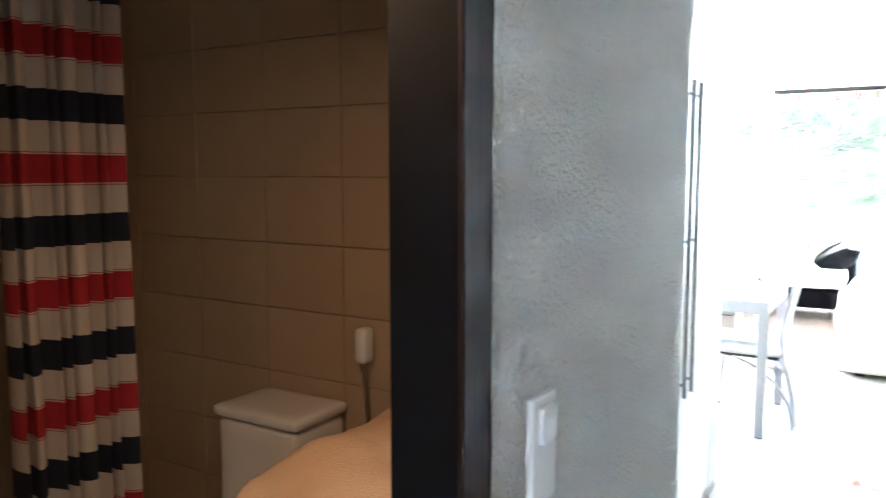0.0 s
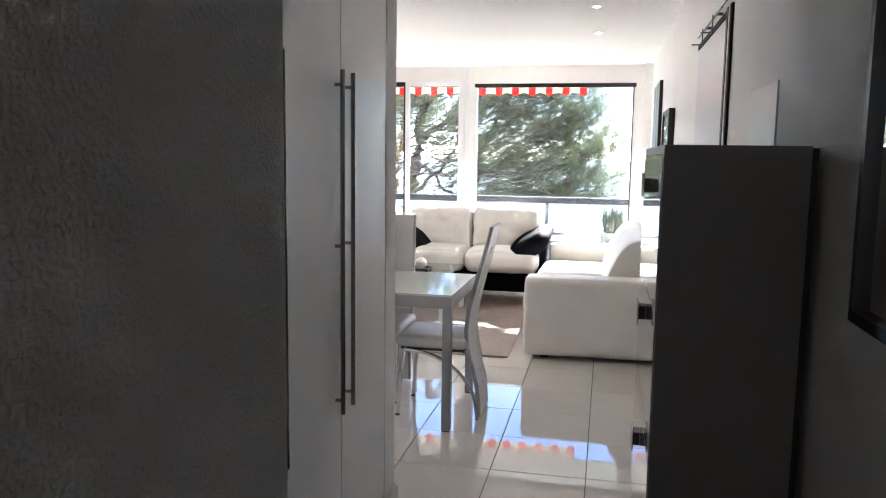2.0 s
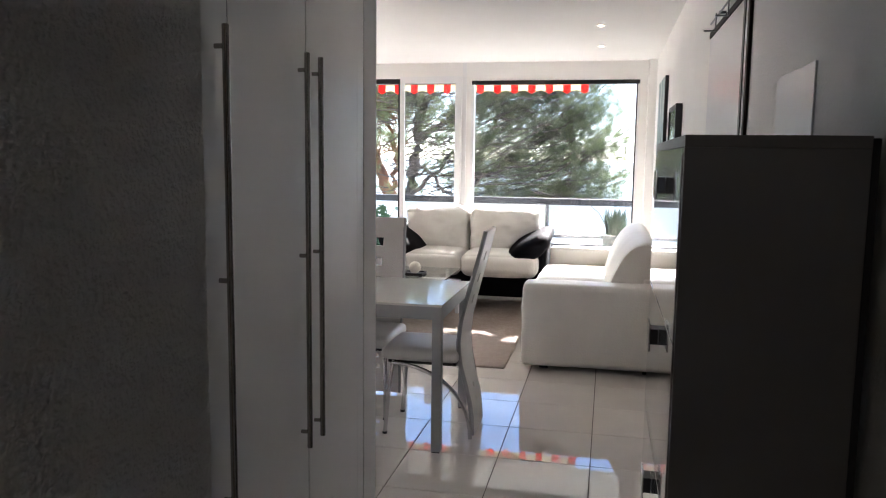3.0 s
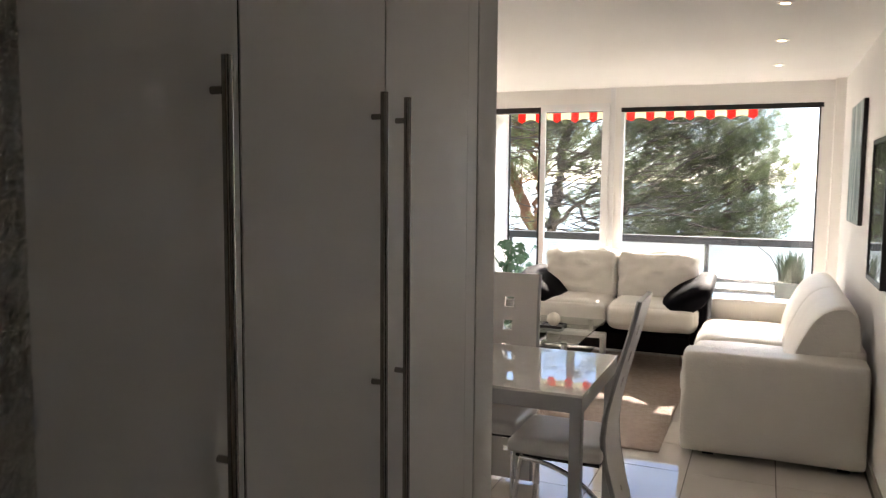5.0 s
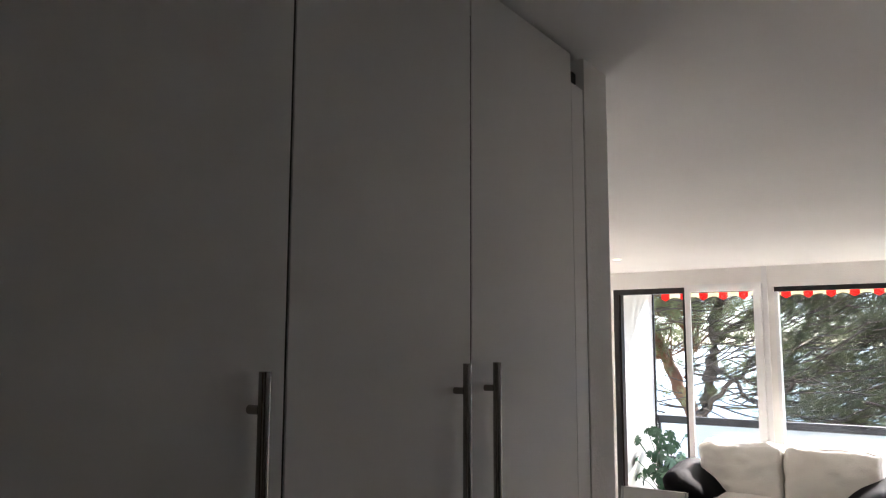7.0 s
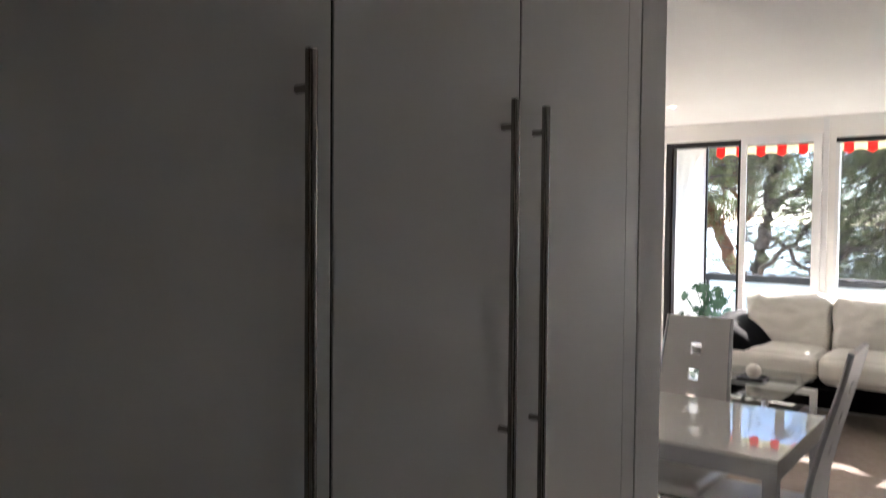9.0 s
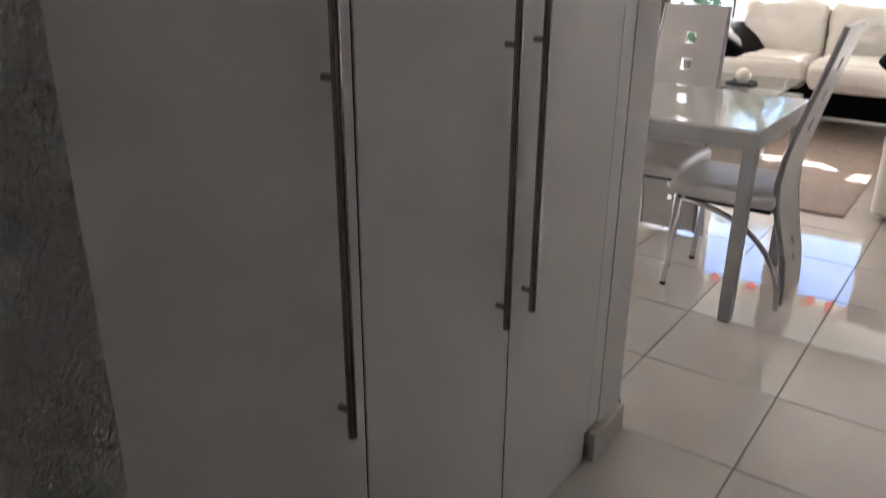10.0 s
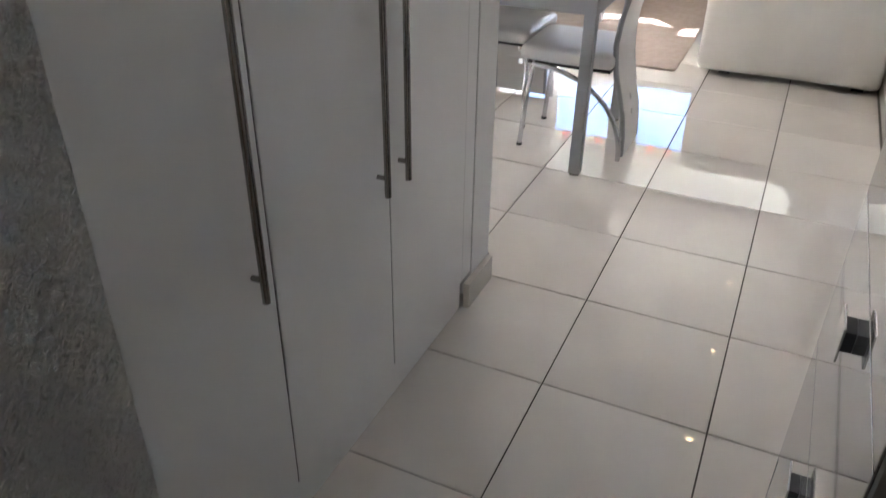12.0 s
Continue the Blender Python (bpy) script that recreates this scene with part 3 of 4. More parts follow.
# ---- dining chairs ----
def back_panel():
    """The S-shaped back, from the floor to the top, with three square holes and two small ones."""
    prof = [(-0.252, 0.015), (-0.250, 0.10), (-0.236, 0.20), (-0.210, 0.30), (-0.187, 0.40), (-0.178, 0.50), (-0.188, 0.60), (-0.21, 0.70), (-0.235, 0.80), (-0.262, 0.90), (-0.288, 1.0), (-0.308, 1.085)]

    def at(z):
        for (a, b), (c, d) in zip(prof, prof[1:]):
            if z <= d:
                return a + (c - a) * (z - b) / (d - b)
        return prof[-1][0]

    holes = [(-0.025, 0.025, 0.915, 0.965), (-0.025, 0.025, 0.80, 0.85), (-0.025, 0.025, 0.685, 0.735), (-0.012, 0.012, 0.235, 0.262), (-0.012, 0.012, 0.165, 0.192)]
    zs = sorted({0.015, 1.085, *[h[2] for h in holes], *[h[3] for h in holes], *[0.05 * k for k in range(1, 22)]})
    xs_n = [-1.0, -0.6, "a", "b", "c", "d", 0.6, 1.0]
    bm = bmesh.new()
    rows = []
    for z in zs:
        w = 0.178 - 0.033 * max(0.0, min(1.0, (z - 0.45) / 0.6)) - 0.045 * max(0.0, min(1.0, (0.62 - z) / 0.35))
        y = at(z)
        xs = [-w, -0.6 * w, -0.025, -0.012, 0.012, 0.025, 0.6 * w, w]
        rows.append([[bm.verts.new((x, y + s, z)) for x in xs] for s in (0.011, -0.011)])

    def hole(i, j):
        zc = (zs[i] + zs[i + 1]) / 2
        for x0, x1, z0, z1 in holes:
            if z0 < zc < z1:
                if x1 > 0.02:
                    return j in (2, 3, 4)
                return j == 3
        return False

    n = 7
    for i in range(len(zs) - 1):
        for j in range(n):
            f, b = rows[i], rows[i + 1]
            if hole(i, j):
                for (p, q, on) in ((i, j - 1, not hole(i, j - 1)), (i, j + 1, not hole(i, j + 1))):
                    if on:
                        jj = j if q < j else j + 1
                        bm.faces.new((f[0][jj], f[1][jj], b[1][jj], b[0][jj]))
                if not hole(i - 1, j):
                    bm.faces.new((f[0][j], f[0][j + 1], f[1][j + 1], f[1][j]))
                if not hole(i + 1, j):
                    bm.faces.new((b[0][j], b[1][j], b[1][j + 1], b[0][j + 1]))
                continue
            bm.faces.new((f[0][j], f[0][j + 1], b[0][j + 1], b[0][j]))
            bm.faces.new((f[1][j], b[1][j], b[1][j + 1], f[1][j + 1]))
        for j in (0, n):
            bm.faces.new((rows[i][0][j], rows[i + 1][0][j], rows[i + 1][1][j], rows[i][1][j]))
    for r in (rows[0], rows[-1]):
        for j in range(n):
            bm.faces.new((r[0][j], r[0][j + 1], r[1][j + 1], r[1][j]))
    bmesh.ops.recalc_face_normals(bm, faces=bm.faces[:])
    edges = []
    for sx in (-1, 1):
        pts = []
        for z in [0.015 + 1.07 * k / 24 for k in range(25)]:
            w = 0.178 - 0.033 * max(0.0, min(1.0, (z - 0.45) / 0.6)) - 0.045 * max(0.0, min(1.0, (0.62 - z) / 0.35))
            pts.append((sx * w, at(z), z))
        edges.append(tube(pts, 0.0125, 8, 0.9))
    return bm, edges


def chair():
    c = thing("dining_chair", (0, 0, 0), "high-backed pale grey vinyl dining chair with chrome legs", "chair", "chairs at the dining table")
    bm, edges = back_panel()
    part("backrest", bm, M_VINYL, c, "curved pale grey back with square cut-outs")
    part("back_frame", join(*edges), M_SILVER, c, smooth=True)
    part("seat", soft_box(-0.195, 0.195, -0.185, 0.225, 0.405, 0.465, 0.022, 12, (0, 0, 0.01)), M_VINYL, c, "padded pale grey seat")
    part("seat_frame", box(-0.17, 0.17, -0.17, 0.19, 0.385, 0.408), M_DARK, c)
    for sx in (-1, 1):
        part("leg", tube([(sx * 0.165, 0.165, 0.40), (sx * 0.172, 0.19, 0.2), (sx * 0.178, 0.205, 0.008)], 0.011, 12), M_CHROME, c, "slim chrome front leg", smooth=True)
        arc = []
        for k in range(15):
            a = k / 14 * math.pi / 2
            arc.append((sx * 0.172, 0.17 - 0.42 * math.sin(a) ** 1.0, 0.008 + 0.375 * math.cos(a) ** 0.9))
        part("stretcher", tube(arc, 0.011, 12), M_CHROME, c, "curved chrome side bar", smooth=True)
    for sx in (-1, 1):
        part("foot", cyl(sx * 0.178, 0.205, 0, 0.012, 0.013, 14), M_DARK, c)
    return c


c1 = chair()
copy_thing(c1, pose(-1.195, 7.76, 0, 0, 0, 180))
c1.matrix_basis = pose(-0.755, 7.535, 0, 0, 0, 90)

# ---- rug ----
rug = thing("rug", (-1.2, 9.8, 0), "low pile beige rug under the glass coffee table", "rug")
part("rug_body", soft_box(-2.35, -0.509, 8.735, 11.25, 0.001, 0.014, 0.006, 24, (0, 0, 0), 0.0015, 3), M_RUG, rug)

# ---- coffee table ----
ct = thing("coffee_table", (-1.585, 10.04, 0.014), "two-tier glass coffee table with chrome tubes on a white base", "coffee table")
part("tabletop", box(-2.035, -1.175, 9.52, 10.57, 0.412, 0.422, 0.002), M_TGLASS, ct, "clear greenish glass top")
part("shelf", box(-1.965, -1.24, 9.6, 10.48, 0.20, 0.208, 0.002), M_TGLASS, ct, "lower glass shelf")
for x in (-1.93, -1.288):
    for y in (9.60, 10.51):
        part("post", cyl(x, y, 0.3205, 0.412, 0.022, 20), M_CHROME, ct, "short chrome tube", smooth=True)
for y in (9.60, 10.51):
    part("base_frame", join(box(-1.205, -1.17, y - 0.05, y + 0.05, 0.014, 0.32, 0.003), box(-2.005, -1.97, y - 0.05, y + 0.05, 0.014, 0.32, 0.003), box(-1.97, -1.205, y - 0.05, y + 0.05, 0.285, 0.32)), M_FRAME, ct, "white lacquered end frame")
tray = thing("tray", (-1.495, 10.1, 0.422), "square black tray on the glass coffee table", "tray")
TR0, TR1, TR2, TR3 = -1.575, -1.425, 10.02, 10.17
part("dish", join(box(TR0, TR1, TR2, TR3, 0.4225, 0.430), box(TR0 - 0.012, TR1 + 0.012, TR2 - 0.012, TR2, 0.4225, 0.442), box(TR0 - 0.012, TR1 + 0.012, TR3, TR3 + 0.012, 0.4225, 0.442), box(TR0 - 0.012, TR0, TR2, TR3, 0.4225, 0.442), box(TR1, TR1 + 0.012, TR2, TR3, 0.4225, 0.442)), M_DARK, tray)
ball = thing("candle_ball", (-1.495, 10.09, 0.43), "round cream candle on the black tray", "candle")
bb = bmesh.new()
bmesh.ops.create_uvsphere(bb, u_segments=28, v_segments=18, radius=0.053)
bmesh.ops.translate(bb, vec=(-1.495, 10.09, 0.483), verts=bb.verts[:])
part("wax", bb, M_STONEW, ball, smooth=True)

def loft(profile, ys, shrink, sx, xc):
    """A closed profile in x and z, carried along y; shrink scales each ring about its middle."""
    cx, cz = sum(p[0] for p in profile) / len(profile), sum(p[1] for p in profile) / len(profile)
    fine = []
    n = len(profile)
    for i in range(n):
        p0, p1, p2, p3 = (Vector((*profile[(i + k) % n], 0)) for k in (-1, 0, 1, 2))
        for t in (0, 0.25, 0.5, 0.75):
            fine.append(0.5 * ((2 * p1) + (p2 - p0) * t + (2 * p0 - 5 * p1 + 4 * p2 - p3) * t * t + (3 * p1 - p0 - 3 * p2 + p3) * t ** 3))
    bm = bmesh.new()
    rings = []
    for y, (k, dz) in zip(ys, shrink):
        rings.append([bm.verts.new((xc + sx * (cx + (p.x - cx) * k), y, cz + (p.y - cz) * k + dz)) for p in fine])
    for p, q in zip(rings, rings[1:]):
        for i in range(len(p)):
            bm.faces.new((p[i], p[(i + 1) % len(p)], q[(i + 1) % len(p)], q[i]))
    bm.faces.new(rings[0])
    bm.faces.new(rings[-1][::-1])
    bmesh.ops.recalc_face_normals(bm, faces=bm.faces[:])
    return bm
BACK = [(0.15, 0.42), (0.165, 0.56), (0.215, 0.69), (0.275, 0.80), (0.35, 0.865), (0.45, 0.88), (0.51, 0.80), (0.525, 0.62), (0.52, 0.43), (0.30, 0.40)]

# ---- white sofa along the right-hand wall ----
s1 = thing("sofa", (0.1, 9.8, 0), "white leather two-seater sofa bed along the wall", "sofa")
part("arm", soft_box(-0.405, 0.550, 8.77, 9.0, 0.03, 0.605, 0.035, 14, (0, 0.006, 0.0), 0.004, 1), M_LEATHER, s1, "square white leather arm")
part("arm", soft_box(-0.375, 0.50, 10.85, 11.06, 0.03, 0.62, 0.035, 14, (0, 0.006, 0.0), 0.004, 2), M_LEATHER, s1)
part("base", soft_box(-0.36, 0.5, 8.99, 10.86, 0.03, 0.27, 0.03, 10), M_LEATHER, s1)
for k, (a, b) in enumerate(((9.0, 9.925), (9.925, 10.85))):
    part("seat_cushion", soft_box(-0.43, 0.25, a, b, 0.26, 0.455, 0.07, 16, (0.015, 0, 0.025), 0.006, 5 + k), M_LEATHER, s1, "plump white seat cushion")
    ys = [a + 0.004, a + 0.015, a + 0.05, a + 0.2, (a + b) / 2, b - 0.2, b - 0.05, b - 0.015, b - 0.004]
    part("back_cushion", loft(BACK, ys, ((0.93, 0), (0.97, 0), (0.995, 0), (1, 0.004), (1, 0.008), (1, 0.004), (0.995, 0), (0.97, 0), (0.93, 0)), 1, 0.0), M_LEATHER, s1, "leaning white back cushion", smooth=True)
part("back", soft_box(0.40, 0.555, 8.99, 10.86, 0.05, 0.64, 0.03, 10), M_LEATHER, s1)
for fx in (-0.28, 0.42):
    for fy in (8.85, 10.9):
        part("foot", box(fx, fx + 0.06, fy, fy + 0.06, 0, 0.035), M_DARK, s1)

# ---- black and white sofa under the window ----
s2 = thing("sofa", (-1.23, 11.0, 0), "white leather sofa with black curved arms and base under the window", "sofa")
SX0, SX1 = -2.06, -0.33
part("base", extrude_profile([(10.86, 0.12), (11.46, 0.12), (11.53, 0.58), (11.35, 0.58), (10.72, 0.38), (10.67, 0.30)], SX0 + 0.20, SX1 - 0.20), M_BLEATHER, s2, "black leather base")
part("back", soft_box(SX0 + 0.25, SX1 - 0.25, 11.36, 11.55, 0.3, 0.83, 0.05, 10), M_BLEATHER, s2)
mid = (SX0 + SX1) / 2
for k, (a, b) in enumerate(((-1.885, -1.195), (-1.195, -0.47))):
    part("seat_cushion", soft_box(a, b, 10.60, 11.25, 0.345, 0.555, 0.075, 20, (0, 0.02, 0.015), 0.006, 15 + k), M_LEATHER, s2, "plump white seat cushion")
    q = soft_box(a + 0.035 * (1 - k), b - 0.03 * k, 11.05, 11.29, 0.52, 0.945, 0.05, 26, (0.0, 0.035, 0.0), 0.019, 20 + k, 8.5)
    for v in q.verts:
        v.co.y += (v.co.z - 0.50) * 0.20
        v.co.z += 0.012 * noise.noise(Vector((v.co.x * 14, k, 0))) * max(0, v.co.z - 0.75) / 0.15
    part("back_cushion", q, M_LEATHER, s2, "soft creased white back cushion")


ARM = [(0.40, 0.50), (0.46, 0.60), (0.55, 0.675), (0.67, 0.73), (0.78, 0.745), (0.83, 0.71), (0.82, 0.64), (0.76, 0.57), (0.66, 0.51), (0.52, 0.475)]
for sx in (1, -1):
    part("arm", loft(ARM, (10.62, 10.635, 10.68, 10.82, 11.12, 11.38, 11.46, 11.48), ((0.55, -0.04), (0.78, -0.03), (0.93, -0.015), (1.0, 0.0), (1.0, 0.03), (0.97, 0.03), (0.8, 0.0), (0.5, -0.02)), sx, mid), M_BLEATHER, s2, "curved black leather arm", smooth=True)
    lo, hi = sorted((mid + sx * 0.58, mid + sx * 0.79))
    part("arm_support", soft_box(lo, hi, 10.80, 11.50, 0.13, 0.655, 0.05, 10), M_BLEATHER, s2)
for fx in (-1.80, -0.60):
    for fy in (10.92, 11.38):
        part("foot", cyl(fx, fy, 0.0, 0.185, 0.018, 12), M_CHROME, s2)

# ---- bathroom ----
structure("floor", box(-2.6, XL - 0.12, Y0, 4.63, -0.001, 0.003), M_BTILE, "beige bathroom floor")
wc = thing("toilet", (-1.57, 4.3, 0), "white ceramic close-coupled toilet with lidded cistern", "toilet")
part("tank", soft_box(-1.69, -1.39, 4.40, 4.615, 0.40, 0.72, 0.02, 8), M_CERAMIC, wc)
part("tank_lid", soft_box(-1.70, -1.38, 4.39, 4.62, 0.72, 0.756, 0.015, 8), M_CERAMIC, wc)
part("bowl", soft_box(-1.74, -1.40, 3.95, 4.42, 0.02, 0.40, 0.12, 12), M_CERAMIC, wc)
part("seat", soft_box(-1.75, -1.39, 3.93, 4.39, 0.40, 0.435, 0.017, 10), M_PLASTIC, wc)
hs = thing("hand_spray", (-1.31, 4.6, 0.95), "small pale hand spray hanging on the tiled wall", "hand spray")
part("head", soft_box(-1.318, -1.280, 4.565, 4.615, 0.885, 0.985, 0.014, 8), M_PLASTIC, hs)
part("hose", tube([(-1.30, 4.59, 0.885), (-1.297, 4.59, 0.8), (-1.28, 4.59, 0.6)], 0.006, 8), M_CHROME, hs)
bk = thing("laundry_basket", (-0.98, 4.2, 0), "white laundry basket beside the toilet", "laundry basket")
part("body", soft_box(-1.08, -0.68, 3.92, 4.50, 0.005, 0.71, 0.05, 8), M_WICKER, bk)
tw = thing("towel", (-0.98, 4.2, 0.7), "bundled peach towel heaped on the laundry basket", "towel")
tb = soft_box(-1.12, -0.62, 3.88, 4.54, 0.67, 0.795, 0.06, 24, (0, 0, 0.08), 0.028, 40, 7.5)
part("cloth", tb, M_PEACH, tw)


def stripes_mat():
    m = mat("striped_cloth", (0.62, 0.52, 0.44), 0.9)
    nt = m.node_tree
    p = nt.nodes["Principled BSDF"]
    tc = nt.nodes.new("ShaderNodeTexCoord")
    sep = nt.nodes.new("ShaderNodeSeparateXYZ")
    nt.links.new(tc.outputs["Object"], sep.inputs[0])
    ad = nt.nodes.new("ShaderNodeMath")
    ad.operation = "MULTIPLY_ADD"
    ad.inputs[1].default_value, ad.inputs[2].default_value = 1 / 0.327, 0.262
    fr = nt.nodes.new("ShaderNodeMath")
    fr.operation = "FRACT"
    r = nt.nodes.new("ShaderNodeValToRGB")
    r.color_ramp.interpolation = "CONSTANT"
    e = r.color_ramp.elements
    cream, navy, red = (0.62, 0.55, 0.47, 1), (0.012, 0.017, 0.035, 1), (0.42, 0.02, 0.03, 1)
    e[0].position, e[0].color = 0.0, navy
    e[1].position, e[1].color = 0.25, cream
    for pos, col in ((0.485, red), (0.493, cream), (0.505, red), (0.735, cream), (0.747, red), (0.755, cream)):
        k = e.new(pos)
        k.color = col
    nt.links.new(sep.outputs["Z"], ad.inputs[0])
    nt.links.new(ad.outputs[0], fr.inputs[0])
    nt.links.new(fr.outputs[0], r.inputs["Fac"])
    nt.links.new(r.outputs[0], p.inputs["Base Color"])
    return m


cu = thing("shower_curtain", (-1.95, 3.6, 0.0), "hanging cloth shower curtain with red, navy and white stripes", "shower curtain")
bm = bmesh.new()
cols, rws = 110, 24
g = [[bm.verts.new((-1.95 + 0.055 * math.sin(i * 0.46 + 0.8 * math.sin(i * 0.17)) * (0.6 + 0.4 * (1 - j / rws)) + 0.01 * noise.noise(Vector((i * 0.1, j * 0.3, 0))),
                    3.96 + (i / cols) * 0.36 + 0.012 * math.sin(i * 0.62 + 1.2), 0.12 + 1.98 * j / rws)) for j in range(rws + 1)] for i in range(cols + 1)]
for i in range(cols):
    for j in range(rws):
        bm.faces.new((g[i][j], g[i + 1][j], g[i + 1][j + 1], g[i][j + 1]))
part("cloth", bm, stripes_mat(), cu, smooth=True)
part("rod", tube([(-1.95, 1.35, 2.14), (-1.95, 4.60, 2.14)], 0.012, 12), M_CHROME, cu)
for k in range(8):
    part("ring", tube([(-1.95, 3.98 + k * 0.045, 2.09), (-1.93, 3.98 + k * 0.045, 2.14), (-1.95, 3.98 + k * 0.045, 2.165)], 0.003, 6), M_CHROME, cu)

# ---- balcony ----
BY = 12.947
structure("balcony_floor", box(-3.2, 3.0, YW + WB, BY + 0.08, -0.25, -0.03), M_BALC, "pale balcony floor")
structure("balcony_wall", box(-2.93, -2.791, YW + WB + 0.001, BY - 0.06, -0.03, 2.384), M_RENDER, "sunlit white balcony partition wall")
# assumed slab above the view: cuts the sun patch, calms the floor reflection
structure("balcony_shade_slab", box(-3.2, 3.0, YW + WB + 0.001, BY - 0.03, 2.385, 2.60), M_RENDER, "assumed white balcony slab, added out of view to shade the window")
structure("facade", join(box(-12, 8, YW + WB, YW + WB + 0.05, CEIL, 5.5), box(0.72, 8, YW + 0.02, YW + WB + 0.05, -6, CEIL)), M_RENDER, "white rendered outside wall of the house")
structure("trim", box(-2.79, -2.772, BY - 0.09, BY - 0.07, -0.03, 2.384), M_DARK, "thin dark edge of the balcony partition")
rl = thing("balcony_railing", (-1.0, BY, 0), "dark grey metal balcony railing with frosted glass panels", "railing")
part("top_rail", box(-2.845, 2.9, BY - 0.05, BY + 0.03, 0.897, 0.975, 0.004), M_RAIL, rl)
part("bottom_rail", box(-2.845, 2.9, BY - 0.02, BY + 0.02, 0.385, 0.43, 0.003), M_RAIL, rl)
part("bottom_rail", box(-2.845, 2.9, BY - 0.02, BY + 0.02, 0.50, 0.54, 0.003), M_RAIL, rl)
for x in (-2.765, -1.695, -0.567, 0.561, 1.69, 2.8):
    part("post", box(x - 0.012, x + 0.012, BY - 0.04, BY + 0.0, -0.03, 0.897), M_RAIL, rl)
for k in range(5):
    x = -2.823 + k * 1.128
    gp = part("glass_panel", box(x + 0.02, x + 1.10, BY + 0.022, BY + 0.030, 0.44, 0.895), M_FROST, rl, "frosted ribbed glass panel")
    gp.visible_shadow = False

aw = thing("awning", (-1.4, 12.5, 2.3), "red and cream striped canvas awning with scalloped valance", "awning")
AX0, AX1, PITCH = -2.70, -0.124, 0.207


def valance(x0, x1):
    bm = bmesh.new()
    n = max(4, int((x1 - x0) / 0.012))
    top, bot = [], []
    for i in range(n + 1):
        x = x0 + (x1 - x0) * i / n
        s = 1 - abs(math.sin(math.pi * (x - AX1 + 0.045) / PITCH)) ** 0.85
        top.append(bm.verts.new((x, BY - 0.03, 2.335)))
        bot.append(bm.verts.new((x, BY - 0.032, 2.213 + 0.045 * (1 - s))))
    for i in range(n):
        bm.faces.new((bot[i], bot[i + 1], top[i + 1], top[i]))
    bmesh.ops.solidify(bm, geom=bm.faces[:], thickness=0.002)
    return bm


k = 0
x = AX1
while x > AX0 + 0.01:
    r = max(AX0, x - 0.09)
    part("valance_stripe", valance(r, x), M_RED, aw, "red canvas stripe")
    w = max(AX0, r - (PITCH - 0.09))
    if w < r - 0.005:
        part("valance_stripe", valance(w, r), M_CREAM, aw, "cream canvas stripe")
    x = w
part("front_bar", tube([(AX0, BY - 0.02, 2.362), (AX1, BY - 0.02, 2.362)], 0.027, 12), M_FRAME, aw)


# ---- plants ----
def monstera_leaf(size):
    bm = bmesh.new()
    pts = []
    n = 40
    for i in range(n):
        a = 2 * math.pi * i / n
        r = size * (0.62 + 0.25 * math.cos(a) - 0.1 * math.cos(2 * a))
        lobe = 1.0 if (i % 5) not in (2,) or abs(math.cos(a)) > 0.93 else 0.55
        pts.append((r * lobe * math.cos(a), r * lobe * math.sin(a) * 0.92))
    c = bm.verts.new((0, 0, 0.0))
    vs = [bm.verts.new((x, y, -0.9 * (x * x + y * y) / size * 0.5 + 0.05 * abs(y))) for x, y in pts]
    for i in range(n):
        bm.faces.new((c, vs[i], vs[(i + 1) % n]))
    return bm


mp = thing("monstera_plant", (-2.56, 12.35, -0.03), "leafy green monstera plant in a pot on the balcony", "plant")
part("pot", cyl(-2.56, 12.35, -0.03, 0.26, 0.13, 28, 0.16), M_TERRA, mp, "dark grey pot", smooth=True)
rnd = random.Random(7)
for i in range(46):
    a = rnd.uniform(0, 2 * math.pi)
    rr, z = rnd.uniform(0.05, 0.30), rnd.uniform(0.38, 0.90)
    tip = Vector((-2.54 + rr * math.cos(a), 12.32 + rr * math.sin(a), z))
    part("stem", tube([(-2.56, 12.35, 0.24), (-2.55 + 0.4 * rr * math.cos(a), 12.34 + 0.4 * rr * math.sin(a), z * 0.7), tip], 0.004, 6), M_LEAF, mp)
    lf = monstera_leaf(rnd.uniform(0.07, 0.13))
    bmesh.ops.transform(lf, matrix=pose(tip.x, tip.y, tip.z, rnd.uniform(-30, 50), rnd.uniform(20, 75), math.degrees(a)), verts=lf.verts[:])
    part("leaf", lf, M_LEAF, mp, smooth=True)

